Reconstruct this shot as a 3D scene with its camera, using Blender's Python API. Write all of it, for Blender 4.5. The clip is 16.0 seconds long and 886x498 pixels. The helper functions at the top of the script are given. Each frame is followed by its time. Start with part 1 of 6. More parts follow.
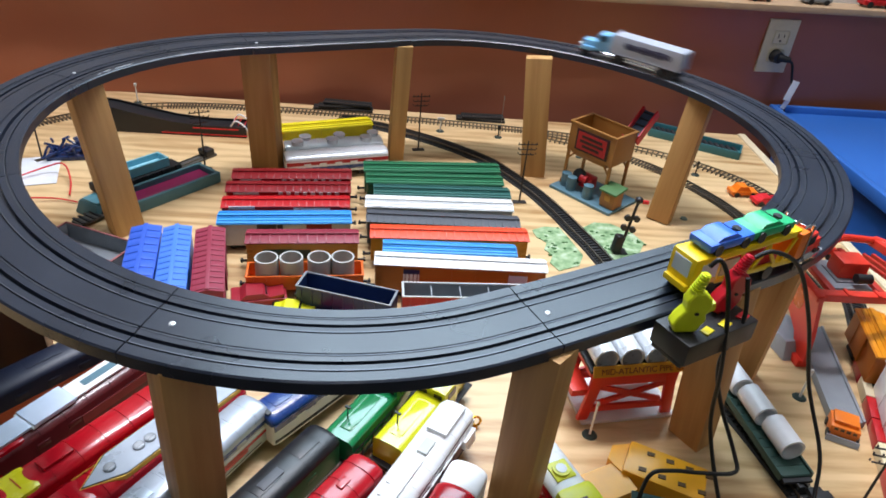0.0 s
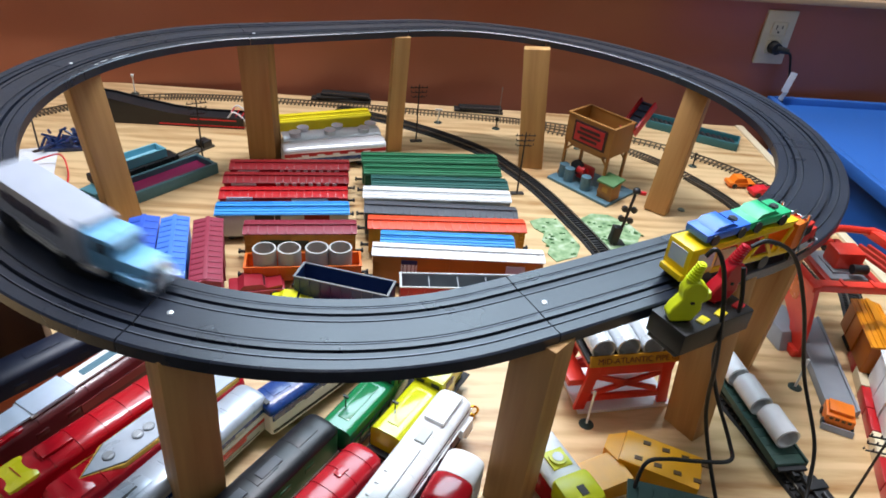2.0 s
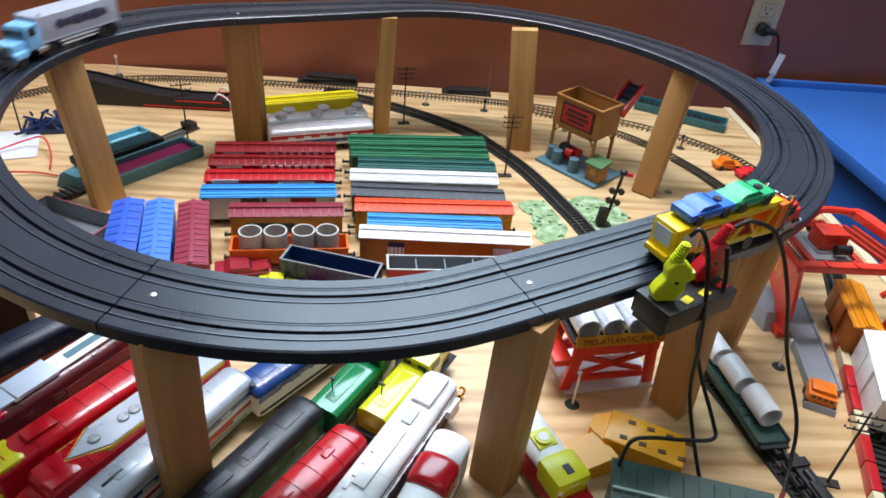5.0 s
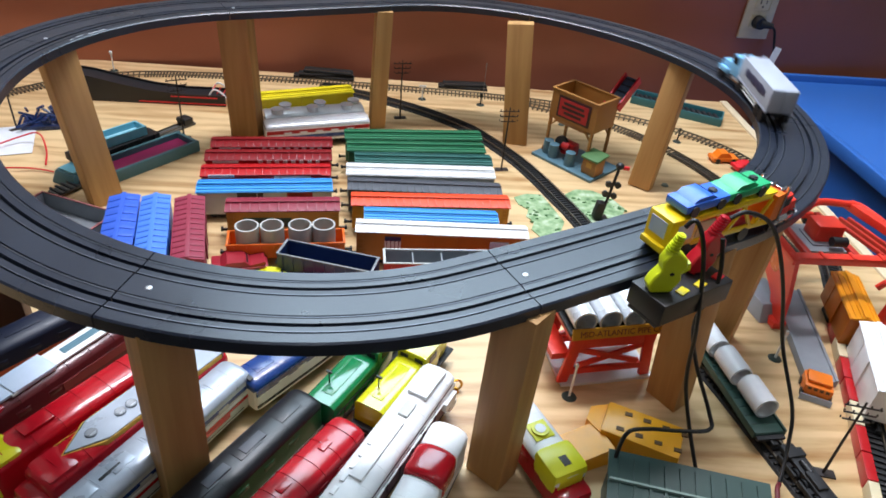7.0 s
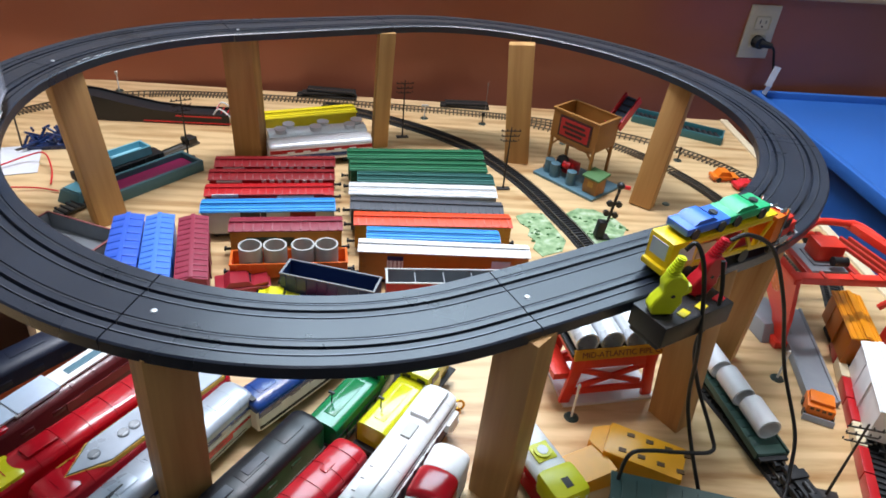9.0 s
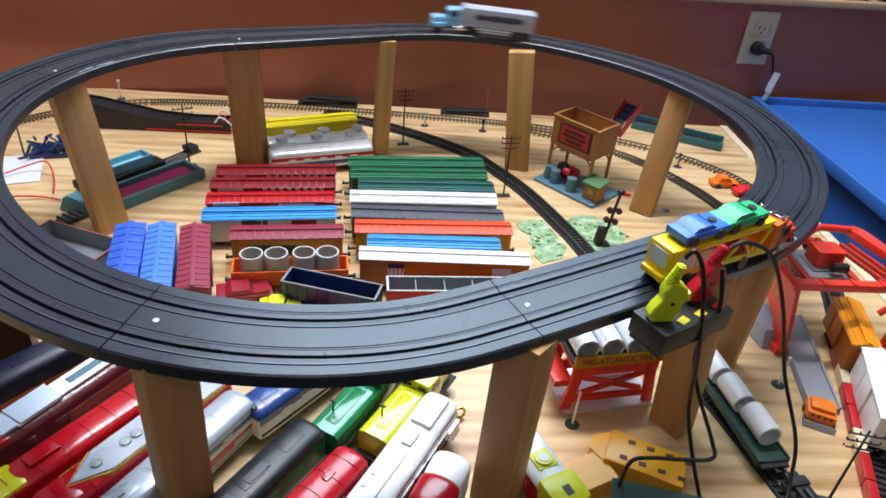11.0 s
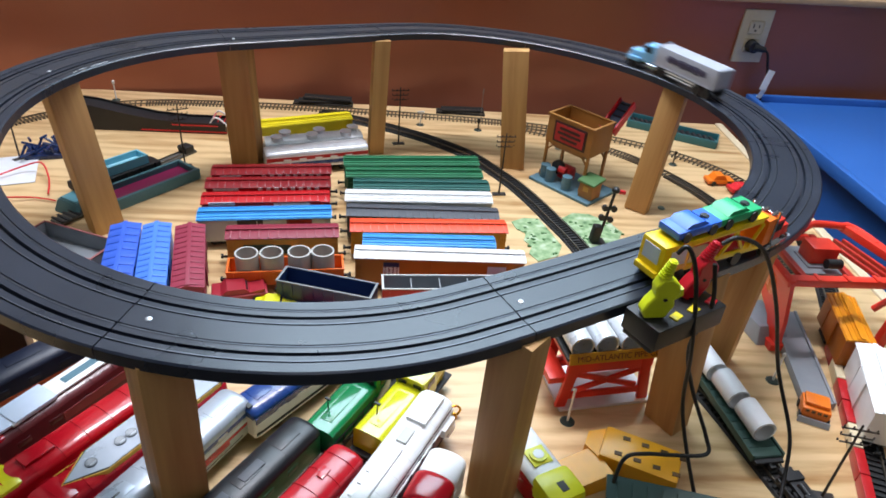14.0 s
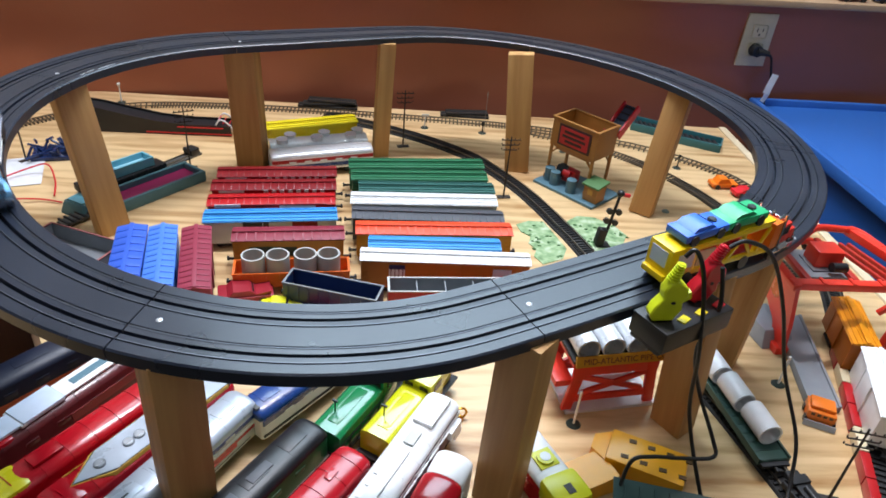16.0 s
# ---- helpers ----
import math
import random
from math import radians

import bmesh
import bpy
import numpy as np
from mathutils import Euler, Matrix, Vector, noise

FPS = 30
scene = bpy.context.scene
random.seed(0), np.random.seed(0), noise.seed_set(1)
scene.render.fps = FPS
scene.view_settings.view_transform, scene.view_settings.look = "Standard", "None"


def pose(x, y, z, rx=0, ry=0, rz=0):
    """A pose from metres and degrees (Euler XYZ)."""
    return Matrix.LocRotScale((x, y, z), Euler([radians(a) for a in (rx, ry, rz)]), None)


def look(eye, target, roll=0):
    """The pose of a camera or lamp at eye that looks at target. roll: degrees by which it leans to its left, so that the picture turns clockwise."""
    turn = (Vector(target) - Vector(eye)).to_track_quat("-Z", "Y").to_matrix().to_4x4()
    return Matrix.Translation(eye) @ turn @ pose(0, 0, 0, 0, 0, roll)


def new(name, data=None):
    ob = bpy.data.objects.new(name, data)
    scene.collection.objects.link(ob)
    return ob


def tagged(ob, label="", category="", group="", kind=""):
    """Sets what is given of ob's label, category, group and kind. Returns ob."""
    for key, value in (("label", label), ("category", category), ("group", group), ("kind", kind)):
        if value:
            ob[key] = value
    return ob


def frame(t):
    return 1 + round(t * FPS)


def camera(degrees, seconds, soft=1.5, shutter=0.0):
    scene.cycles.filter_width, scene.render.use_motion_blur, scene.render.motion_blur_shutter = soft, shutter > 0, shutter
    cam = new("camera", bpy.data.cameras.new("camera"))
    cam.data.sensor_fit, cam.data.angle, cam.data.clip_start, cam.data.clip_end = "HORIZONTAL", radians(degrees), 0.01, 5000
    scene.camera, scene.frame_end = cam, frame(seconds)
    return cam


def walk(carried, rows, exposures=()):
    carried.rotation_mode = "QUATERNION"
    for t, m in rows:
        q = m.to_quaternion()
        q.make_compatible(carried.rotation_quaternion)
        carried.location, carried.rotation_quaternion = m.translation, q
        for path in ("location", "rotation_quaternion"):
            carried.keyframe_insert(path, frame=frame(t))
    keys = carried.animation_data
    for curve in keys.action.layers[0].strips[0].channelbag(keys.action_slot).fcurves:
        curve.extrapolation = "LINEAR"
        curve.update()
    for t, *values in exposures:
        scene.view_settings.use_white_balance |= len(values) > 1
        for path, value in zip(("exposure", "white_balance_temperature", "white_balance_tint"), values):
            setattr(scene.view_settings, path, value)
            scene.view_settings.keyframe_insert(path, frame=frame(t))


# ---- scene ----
PATH = [(0, -0.0062, 0.0048, 0.5230, 1.29, -32.40, 5.40), (0.5, -0.0070, 0.0035, 0.5257, 1.19, -32.58, 5.54),
        (1, -0.0059, 0.0023, 0.5257, 1.10, -32.43, 5.49), (1.5, -0.0052, 0.0021, 0.5228, 1.10, -32.57, 5.42),
        (2, -0.0051, 0.0022, 0.5221, 1.05, -33.01, 5.53), (2.5, -0.0032, 0.0051, 0.5203, 0.88, -33.57, 5.43),
        (3, -0.0008, 0.0049, 0.5191, 0.71, -33.84, 5.43), (3.5, -0.0005, 0.0033, 0.5217, 0.49, -34.10, 5.45),
        (4, -0.0017, 0.0024, 0.5209, 0.30, -34.12, 5.72), (6.5, 0.0010, 0.0020, 0.5189, -0.34, -34.56, 5.88),
        (7, 0.0010, 0.0003, 0.5179, -0.33, -34.57, 5.83), (7.5, 0.0006, 0.0012, 0.5189, -0.19, -34.74, 5.82),
        (8, 0.0005, 0.0024, 0.5210, -0.23, -34.36, 6.09), (8.5, -0.0004, 0.0008, 0.5236, -0.16, -33.80, 5.88),
        (9, 0.0000, 0.0000, 0.5247, 0.00, -33.32, 5.65), (11.5, 0.0009, -0.0016, 0.5283, 0.21, -32.71, 5.25),
        (12, 0.0017, -0.0028, 0.5283, 0.27, -32.45, 5.12), (12.5, 0.0016, -0.0030, 0.5272, 0.30, -32.28, 5.11),
        (13, 0.0013, -0.0027, 0.5256, 0.28, -32.23, 5.15), (13.5, 0.0041, -0.0014, 0.5245, 0.10, -32.59, 5.07),
        (14, 0.0046, -0.0028, 0.5269, 0.00, -32.82, 5.13), (14.5, 0.0042, -0.0039, 0.5276, -0.04, -32.78, 5.13),
        (15, 0.0029, -0.0045, 0.5278, -0.05, -32.69, 5.27), (15.5, 0.0025, -0.0047, 0.5287, 0.01, -32.64, 5.16),
        (16, -0.0014, -0.0048, 0.5274, 0.11, -32.60, 5.24)]


def eye_pose(x, y, z, yaw, pitch, roll):
    a, b = radians(yaw), radians(pitch)
    ahead = Vector((-math.sin(a) * math.cos(b), math.cos(a) * math.cos(b), math.sin(b)))
    return look((x, y, z), Vector((x, y, z)) + ahead, roll)


cam = camera(65.99, 16.0, soft=1.7, shutter=0.5)
walk(cam, [(r[0], eye_pose(*r[1:])) for r in PATH])

# ---- light: overhead shop tubes and one added front fill in a closed room ----
world = bpy.data.worlds.new("world")
scene.world = world
world.use_nodes = True
world.node_tree.nodes["Background"].inputs[0].default_value = (0.8, 0.9, 1.0, 1)
world.node_tree.nodes["Background"].inputs[1].default_value = 0.15
scene.view_settings.exposure = 0.0
scene.view_settings.gamma = 1.0


def ceiling_tube_light(x, y, z, sx, sy, power, rz=0):
    d = bpy.data.lights.new("ceiling_light_glow", "AREA")
    d.shape, d.size, d.size_y, d.energy, d.color = "RECTANGLE", sx, sy, power, (0.90, 0.905, 1.0)
    ob = new("ceiling_light_glow", d)
    ob.matrix_world = pose(x, y, z, 0, 0, rz)
    return ob


ceiling_tube_light(-0.05, 1.10, 2.28, 1.2, 0.16, 56, 10)
ceiling_tube_light(1.5, 0.2, 2.28, 1.2, 0.16, 2, 70)
ceiling_tube_light(-1.4, 0.2, 2.28, 1.2, 0.16, 3, 70)
# added fill behind the camera that lifts front faces; no known fixture there
ceiling_tube_light(0.10, -0.9, 2.28, 1.2, 0.16, 4, 70)


# daylight through the high window in the back wall
sky = bpy.data.lights.new("window_daylight", "AREA")
sky.shape, sky.size, sky.size_y, sky.energy, sky.color = "RECTANGLE", 1.2, 0.85, 33, (0.62, 0.83, 1.0)
sky_ob = new("window_daylight", sky)
sky_ob.matrix_world = pose(0.10, 1.405, 1.31, 0, 0, 10.8) @ pose(0, 0, 0, -90, 0, 0)


# ---- materials ----
def rgb(c):
    if isinstance(c, str):
        v = [int(c[i:i + 2], 16) / 255 for i in (0, 2, 4)]
        return tuple(a / 12.92 if a < 0.04045 else ((a + 0.055) / 1.055) ** 2.4 for a in v) + (1,)
    return tuple(c) + (1,)


MATS = {}


def mat(name, col, rough=0.4, metal=0.0, var=0.12, scale=60.0, bump=0.05, coat=0.0, fine=900.0):
    """A plain paint or moulded plastic with mottling, fine grain and dust-dulled gloss."""
    if name in MATS:
        return MATS[name]
    m = bpy.data.materials.new(name)
    m.use_nodes = True
    nt = m.node_tree
    b = nt.nodes["Principled BSDF"]
    tc = nt.nodes.new("ShaderNodeTexCoord")
    n1 = nt.nodes.new("ShaderNodeTexNoise")
    n1.inputs["Scale"].default_value, n1.inputs["Detail"].default_value = scale, 5
    n2 = nt.nodes.new("ShaderNodeTexNoise")
    n2.inputs["Scale"].default_value, n2.inputs["Detail"].default_value = fine, 3
    for n in (n1, n2):
        nt.links.new(tc.outputs["Object"], n.inputs["Vector"])
    c = rgb(col)
    mx = nt.nodes.new("ShaderNodeMix")
    mx.data_type = "RGBA"
    mx.inputs["A"].default_value = tuple(max(0, v * (1 - var)) for v in c[:3]) + (1,)
    mx.inputs["B"].default_value = tuple(min(1, v * (1 + var) + 0.006) for v in c[:3]) + (1,)
    nt.links.new(n1.outputs["Fac"], mx.inputs["Factor"])
    nt.links.new(mx.outputs["Result"], b.inputs["Base Color"])
    mr = nt.nodes.new("ShaderNodeMapRange")
    mr.inputs["To Min"].default_value, mr.inputs["To Max"].default_value = max(0.02, rough - 0.08), min(1, rough + 0.12)
    nt.links.new(n1.outputs["Fac"], mr.inputs["Value"])
    nt.links.new(mr.outputs["Result"], b.inputs["Roughness"])
    b.inputs["Metallic"].default_value = metal
    b.inputs["Coat Weight"].default_value = coat
    b.inputs["Coat Roughness"].default_value = 0.12
    bp = nt.nodes.new("ShaderNodeBump")
    bp.inputs["Strength"].default_value, bp.inputs["Distance"].default_value = bump, 0.0006
    nt.links.new(n2.outputs["Fac"], bp.inputs["Height"])
    nt.links.new(bp.outputs["Normal"], b.inputs["Normal"])
    MATS[name] = m
    return m


def wood(name, light, dark, stretch, scale, rough=0.6, knots=0.0, bump=0.15, contrast=(0.3, 0.7)):
    """Sawn wood: long grain with rings, figure at two scales."""
    m = bpy.data.materials.new(name)
    m.use_nodes = True
    nt = m.node_tree
    b = nt.nodes["Principled BSDF"]
    tc = nt.nodes.new("ShaderNodeTexCoord")
    info = nt.nodes.new("ShaderNodeObjectInfo")
    add = nt.nodes.new("ShaderNodeVectorMath")
    add.operation = "MULTIPLY_ADD"
    nt.links.new(info.outputs["Random"], add.inputs[0])
    add.inputs[1].default_value = (7, 5, 3)
    nt.links.new(tc.outputs["Object"], add.inputs[2])
    mp = nt.nodes.new("ShaderNodeMapping")
    mp.inputs["Scale"].default_value = stretch
    nt.links.new(add.outputs[0], mp.inputs["Vector"])
    n1 = nt.nodes.new("ShaderNodeTexNoise")
    n1.inputs["Scale"].default_value, n1.inputs["Detail"].default_value, n1.inputs["Distortion"].default_value = scale, 4, 1.2
    wv = nt.nodes.new("ShaderNodeTexWave")
    wv.bands_direction = "Y"
    wv.inputs["Scale"].default_value, wv.inputs["Distortion"].default_value = scale * 0.55, 9
    wv.inputs["Detail"].default_value, wv.inputs["Detail Scale"].default_value = 3, 0.6
    n2 = nt.nodes.new("ShaderNodeTexNoise")
    n2.inputs["Scale"].default_value, n2.inputs["Detail"].default_value = scale * 9, 6
    for n in (n1, wv, n2):
        nt.links.new(mp.outputs[0], n.inputs["Vector"])
    m1 = nt.nodes.new("ShaderNodeMath")
    m1.operation = "MULTIPLY"
    nt.links.new(n1.outputs["Fac"], m1.inputs[0])
    m1.inputs[1].default_value = 0.75
    m2 = nt.nodes.new("ShaderNodeMath")
    m2.operation = "MULTIPLY_ADD"
    nt.links.new(wv.outputs["Fac"], m2.inputs[0])
    m2.inputs[1].default_value = 0.12
    nt.links.new(m1.outputs[0], m2.inputs[2])
    m3 = nt.nodes.new("ShaderNodeMath")
    m3.operation = "MULTIPLY_ADD"
    nt.links.new(n2.outputs["Fac"], m3.inputs[0])
    m3.inputs[1].default_value = 0.16
    nt.links.new(m2.outputs[0], m3.inputs[2])
    cr = nt.nodes.new("ShaderNodeValToRGB")
    cr.color_ramp.elements[0].position, cr.color_ramp.elements[1].position = contrast
    cr.color_ramp.elements[0].color, cr.color_ramp.elements[1].color = rgb(dark), rgb(light)
    nt.links.new(m3.outputs[0], cr.inputs["Fac"])
    nt.links.new(cr.outputs["Color"], b.inputs["Base Color"])
    b.inputs["Roughness"].default_value = rough
    bp = nt.nodes.new("ShaderNodeBump")
    bp.inputs["Strength"].default_value, bp.inputs["Distance"].default_value = bump, 0.0008
    nt.links.new(m3.outputs[0], bp.inputs["Height"])
    nt.links.new(bp.outputs["Normal"], b.inputs["Normal"])
    MATS[name] = m
    return m


PLY = wood("plywood", "dcbc8c", "a27440", (1.3, 8.5, 1), 3.0, 0.42, contrast=(0.28, 0.58))
POST = wood("pine_post", "d6aa6c", "a06e38", (14, 14, 0.9), 2.2, 0.6, contrast=(0.25, 0.75))
TRACK = mat("track_black_plastic", "1a212f", 0.28, var=0.35, scale=14, bump=0.2)
RAIL = mat("contact_rail_steel", "5c5f66", 0.4, 0.9)
STEEL = mat("nickel_rail", "8b8478", 0.35, 1.0)
BLACK = mat("black_plastic", "141416", 0.45)
UNDER = mat("underframe_black", "17171a", 0.6)
CHROME = mat("chrome", "d8dce2", 0.12, 1.0)
WHITE = mat("white_plastic", "e8e8e6", 0.35)
WALL = mat("brown_wall_vinyl", "a86349", 0.30, var=0.25, scale=2.2, bump=0.3, fine=160)
BLUE_BIN = mat("blue_bin_plastic", "2f68b8", 0.35, var=0.12, scale=6)
PLATE = mat("ivory_outlet_plastic", "d8d0b8", 0.35)
CORD = mat("black_cord_rubber", "0c0c0e", 0.4)
SCREW = mat("screw_steel", "dfe2e6", 0.3, 0.6)


# ---- mesh tools ----
class Shape:
    def __init__(self):
        self.bm = bmesh.new()

    def box(self, x, y, z, sx, sy, sz, rx=0, ry=0, rz=0, bevel=0.0, taper=None):
        """A box by centre and size, edges rounded by bevel; taper: (x, y) scale of its top."""
        r = bmesh.ops.create_cube(self.bm, size=1.0)
        vs = r["verts"]
        for v in vs:
            k = (taper if taper and v.co.z > 0 else (1, 1))
            v.co = Vector((v.co.x * sx * k[0], v.co.y * sy * k[1], v.co.z * sz))
        if bevel:
            es = list({e for v in vs for e in v.link_edges})
            g = bmesh.ops.bevel(self.bm, geom=es, offset=bevel, segments=2, profile=0.6, affect="EDGES")
            vs = list({v for f in g["faces"] for v in f.verts} | {v for v in vs if v.is_valid})
        bmesh.ops.transform(self.bm, matrix=pose(x, y, z, rx, ry, rz), verts=[v for v in vs if v.is_valid])
        return self

    def cyl(self, p0, p1, r, r2=None, seg=16, caps=True):
        p0, p1 = Vector(p0), Vector(p1)
        d = p1 - p0
        g = bmesh.ops.create_cone(self.bm, cap_ends=caps, segments=seg, radius1=r, radius2=r if r2 is None else r2, depth=d.length)
        m = Matrix.Translation((p0 + p1) / 2) @ d.to_track_quat("Z", "Y").to_matrix().to_4x4()
        bmesh.ops.transform(self.bm, matrix=m, verts=g["verts"])
        return self

    def ball(self, x, y, z, sx, sy, sz, seg=14, rx=0, ry=0, rz=0):
        g = bmesh.ops.create_uvsphere(self.bm, u_segments=seg, v_segments=max(6, seg // 2), radius=1.0)
        bmesh.ops.transform(self.bm, matrix=pose(x, y, z, rx, ry, rz) @ Matrix.Diagonal((sx, sy, sz, 1)), verts=g["verts"])
        return self

    def prism(self, prof, a, b, axis="x"):
        """A closed outline (pairs) pushed along an axis from a to b: outline in the other two, in order."""
        put = {"x": lambda t, u, v: (t, u, v), "y": lambda t, u, v: (u, t, v), "z": lambda t, u, v: (u, v, t)}[axis]
        r0 = [self.bm.verts.new(put(a, u, v)) for u, v in prof]
        r1 = [self.bm.verts.new(put(b, u, v)) for u, v in prof]
        n = len(prof)
        fs = [self.bm.faces.new((r0[i], r0[(i + 1) % n], r1[(i + 1) % n], r1[i])) for i in range(n)]
        fs += [self.bm.faces.new(r0[::-1]), self.bm.faces.new(r1)]
        bmesh.ops.recalc_face_normals(self.bm, faces=fs)
        return self

    def loft(self, sections):
        """A closed skin along x through (x, outline) pairs with equal counts."""
        rings = [[self.bm.verts.new((x, u, v)) for u, v in prof] for x, prof in sections]
        n = len(rings[0])
        fs = [self.bm.faces.new((a[i], a[(i + 1) % n], b[(i + 1) % n], b[i])) for a, b in zip(rings, rings[1:]) for i in range(n)]
        fs += [self.bm.faces.new(rings[0][::-1]), self.bm.faces.new(rings[-1])]
        bmesh.ops.recalc_face_normals(self.bm, faces=fs)
        return self

    def lathe(self, pts, m=None, seg=16):
        """A solid of revolution about z through (radius, height) pairs, closed at both ends."""
        m = m or Matrix()
        rings = [[self.bm.verts.new(m @ Vector((r * math.cos(2 * math.pi * k / seg), r * math.sin(2 * math.pi * k / seg), z))) for k in range(seg)] for r, z in pts]
        for a, b in zip(rings, rings[1:]):
            for k in range(seg):
                self.bm.faces.new((a[k], a[(k + 1) % seg], b[(k + 1) % seg], b[k]))
        self.bm.faces.new(rings[0][::-1])
        self.bm.faces.new(rings[-1])
        return self

    def tube(self, pts, r, seg=10):
        """A round bar or cord through points, smoothed."""
        pts = [Vector(p) for p in pts]
        fine = []
        for i in range(len(pts) - 1):
            a, b, c, d = pts[max(0, i - 1)], pts[i], pts[i + 1], pts[min(len(pts) - 1, i + 2)]
            for k in range(6):
                t = k / 6
                fine.append(0.5 * ((2 * b) + (c - a) * t + (2 * a - 5 * b + 4 * c - d) * t * t + (3 * b - a - 3 * c + d) * t ** 3))
        fine.append(pts[-1])
        rings = []
        for i, q in enumerate(fine):
            d = (fine[min(i + 1, len(fine) - 1)] - fine[max(i - 1, 0)]).normalized()
            u = d.cross(Vector((0.3, 0.2, 1))).normalized()
            v = d.cross(u)
            rings.append([self.bm.verts.new(q + r * (math.cos(k * 2 * math.pi / seg) * u + math.sin(k * 2 * math.pi / seg) * v)) for k in range(seg)])
        fs = []
        for a, b in zip(rings, rings[1:]):
            fs += [self.bm.faces.new((a[k], a[(k + 1) % seg], b[(k + 1) % seg], b[k])) for k in range(seg)]
        fs += [self.bm.faces.new(rings[0][::-1]), self.bm.faces.new(rings[-1])]
        bmesh.ops.recalc_face_normals(self.bm, faces=fs)
        return self


def link(name, shape, material, smooth=True):
    me = bpy.data.meshes.new(name)
    bmesh.ops.recalc_face_normals(shape.bm, faces=shape.bm.faces)
    shape.bm.to_mesh(me)
    shape.bm.free()
    me.materials.append(material)
    if smooth:
        me.shade_smooth()
        me.set_sharp_from_angle(angle=radians(35))
    return new(name, me)


def part(name, shape, material, parent, label="", at=None):
    ob = link(name, shape, material)
    ob.parent = parent
    if at is not None:
        ob.matrix_basis = at
    if label:
        tagged(ob, label)
    return ob


def again(src, parent, at):
    """The same piece once more, sharing its mesh."""
    ob = new(src.name.split(".")[0], src.data)
    ob.parent = parent
    ob.matrix_basis = at
    return ob


def thing(name, label, category, at, group="", kind=""):
    ob = new(name)
    ob.empty_display_size = 0.02
    ob.matrix_world = at
    return tagged(ob, label, category, group, kind)


def struct(name, shape, material, label, category):
    return tagged(link(name, shape, material), label, category, "", "structure")


# ---- the room ----
TABLE_YAW, WALL_YAW = 5.0, 10.8


def build_room():
    s = Shape().box(0, 0, -0.009, 2.25, 1.08, 0.018, bevel=0.002)
    t = struct("plywood_table", s, PLY, "pale plywood sheet layout tabletop with visible grain", "table")
    corner = Vector((0.562, 1.404, 0))
    c = corner + (pose(0, 0, 0, 0, 0, TABLE_YAW).to_3x3() @ Vector((-1.125, -0.54, 0)))
    t.matrix_world = pose(c.x, c.y, 0, 0, 0, TABLE_YAW)
    part("edge_trim", Shape().box(1.133, 0, -0.012, 0.016, 1.08, 0.030, bevel=0.002), mat("cream_trim", "d9c7a6", 0.5), t, "cream wooden edge strip")
    for dx in (-1.0, 1.0):
        for dy in (-0.45, 0.45):
            q = c + (pose(0, 0, 0, 0, 0, TABLE_YAW).to_3x3() @ Vector((dx, dy, 0)))
            part("table_leg", Shape().box(0, 0, -0.397, 0.06, 0.06, 0.756, bevel=0.003), POST, t, at=pose(dx, dy, 0))
    floor = Shape().box(0, 0, -0.80, 5, 5, 0.05)
    struct("floor", floor, mat("floor_concrete", "4e4b47", 0.6, scale=4), "grey concrete floor", "floor")
    # brown back wall, slightly rippled sheet
    s = Shape()
    bm = s.bm
    nx, nz = 120, 30
    grid = [[bm.verts.new((-2.4 + 4.8 * i / nx, 0.014 * noise.noise((i * 0.07, k * 0.22, 3.1)) + 0.0045 * noise.noise((i * 0.25, k * 0.45, 9)), -0.775 + 1.006 * k / nz)) for k in range(nz + 1)] for i in range(nx + 1)]
    for i in range(nx):
        for k in range(nz):
            bm.faces.new((grid[i][k], grid[i + 1][k], grid[i + 1][k + 1], grid[i][k + 1]))
    w = struct("wall_north", s, WALL, "dark brown vinyl sheet wall covering, softly rippled", "wall")
    w.matrix_world = pose(0.6395, 1.546, 0, 0, 0, WALL_YAW)
    back = struct("wall_north_backing", Shape().box(0, 0.06, 0.7, 4.8, 0.06, 3.0), mat("white_wall_paint", "dcdcda", 0.6), "white painted wall behind the brown sheet", "wall")
    back.matrix_world = pose(0.6395, 1.546, 0, 0, 0, WALL_YAW)
    win = struct("window_1", Shape().box(0, 0, 0.455, 1.32, 0.03, 0.06, bevel=0.003).box(0, 0, -0.455, 1.32, 0.03, 0.06, bevel=0.003).box(-0.63, 0, 0, 0.06, 0.03, 0.85, bevel=0.003).box(0.63, 0, 0, 0.06, 0.03, 0.85, bevel=0.003), WHITE, "white window frame high in the back wall", "window")
    win.matrix_world = pose(0.10, 1.42, 1.31, 0, 0, WALL_YAW)
    pale = mat("pale_wall", "837d74", 0.7)
    struct("wall_south", Shape().box(0, -2.2, 0.75, 5, 0.1, 3.1), pale, "pale painted wall", "wall")
    struct("wall_west", Shape().box(-2.4, 0, 0.75, 0.1, 5, 3.1), pale, "pale painted wall", "wall")
    struct("wall_east", Shape().box(2.4, 0, 0.75, 0.1, 5, 3.1), pale, "pale painted wall", "wall")
    struct("ceiling", Shape().box(0, 0, 2.33, 5, 5, 0.05), mat("ceiling_white", "d5d5d0", 0.8), "off-white ceiling", "ceiling")


build_room()

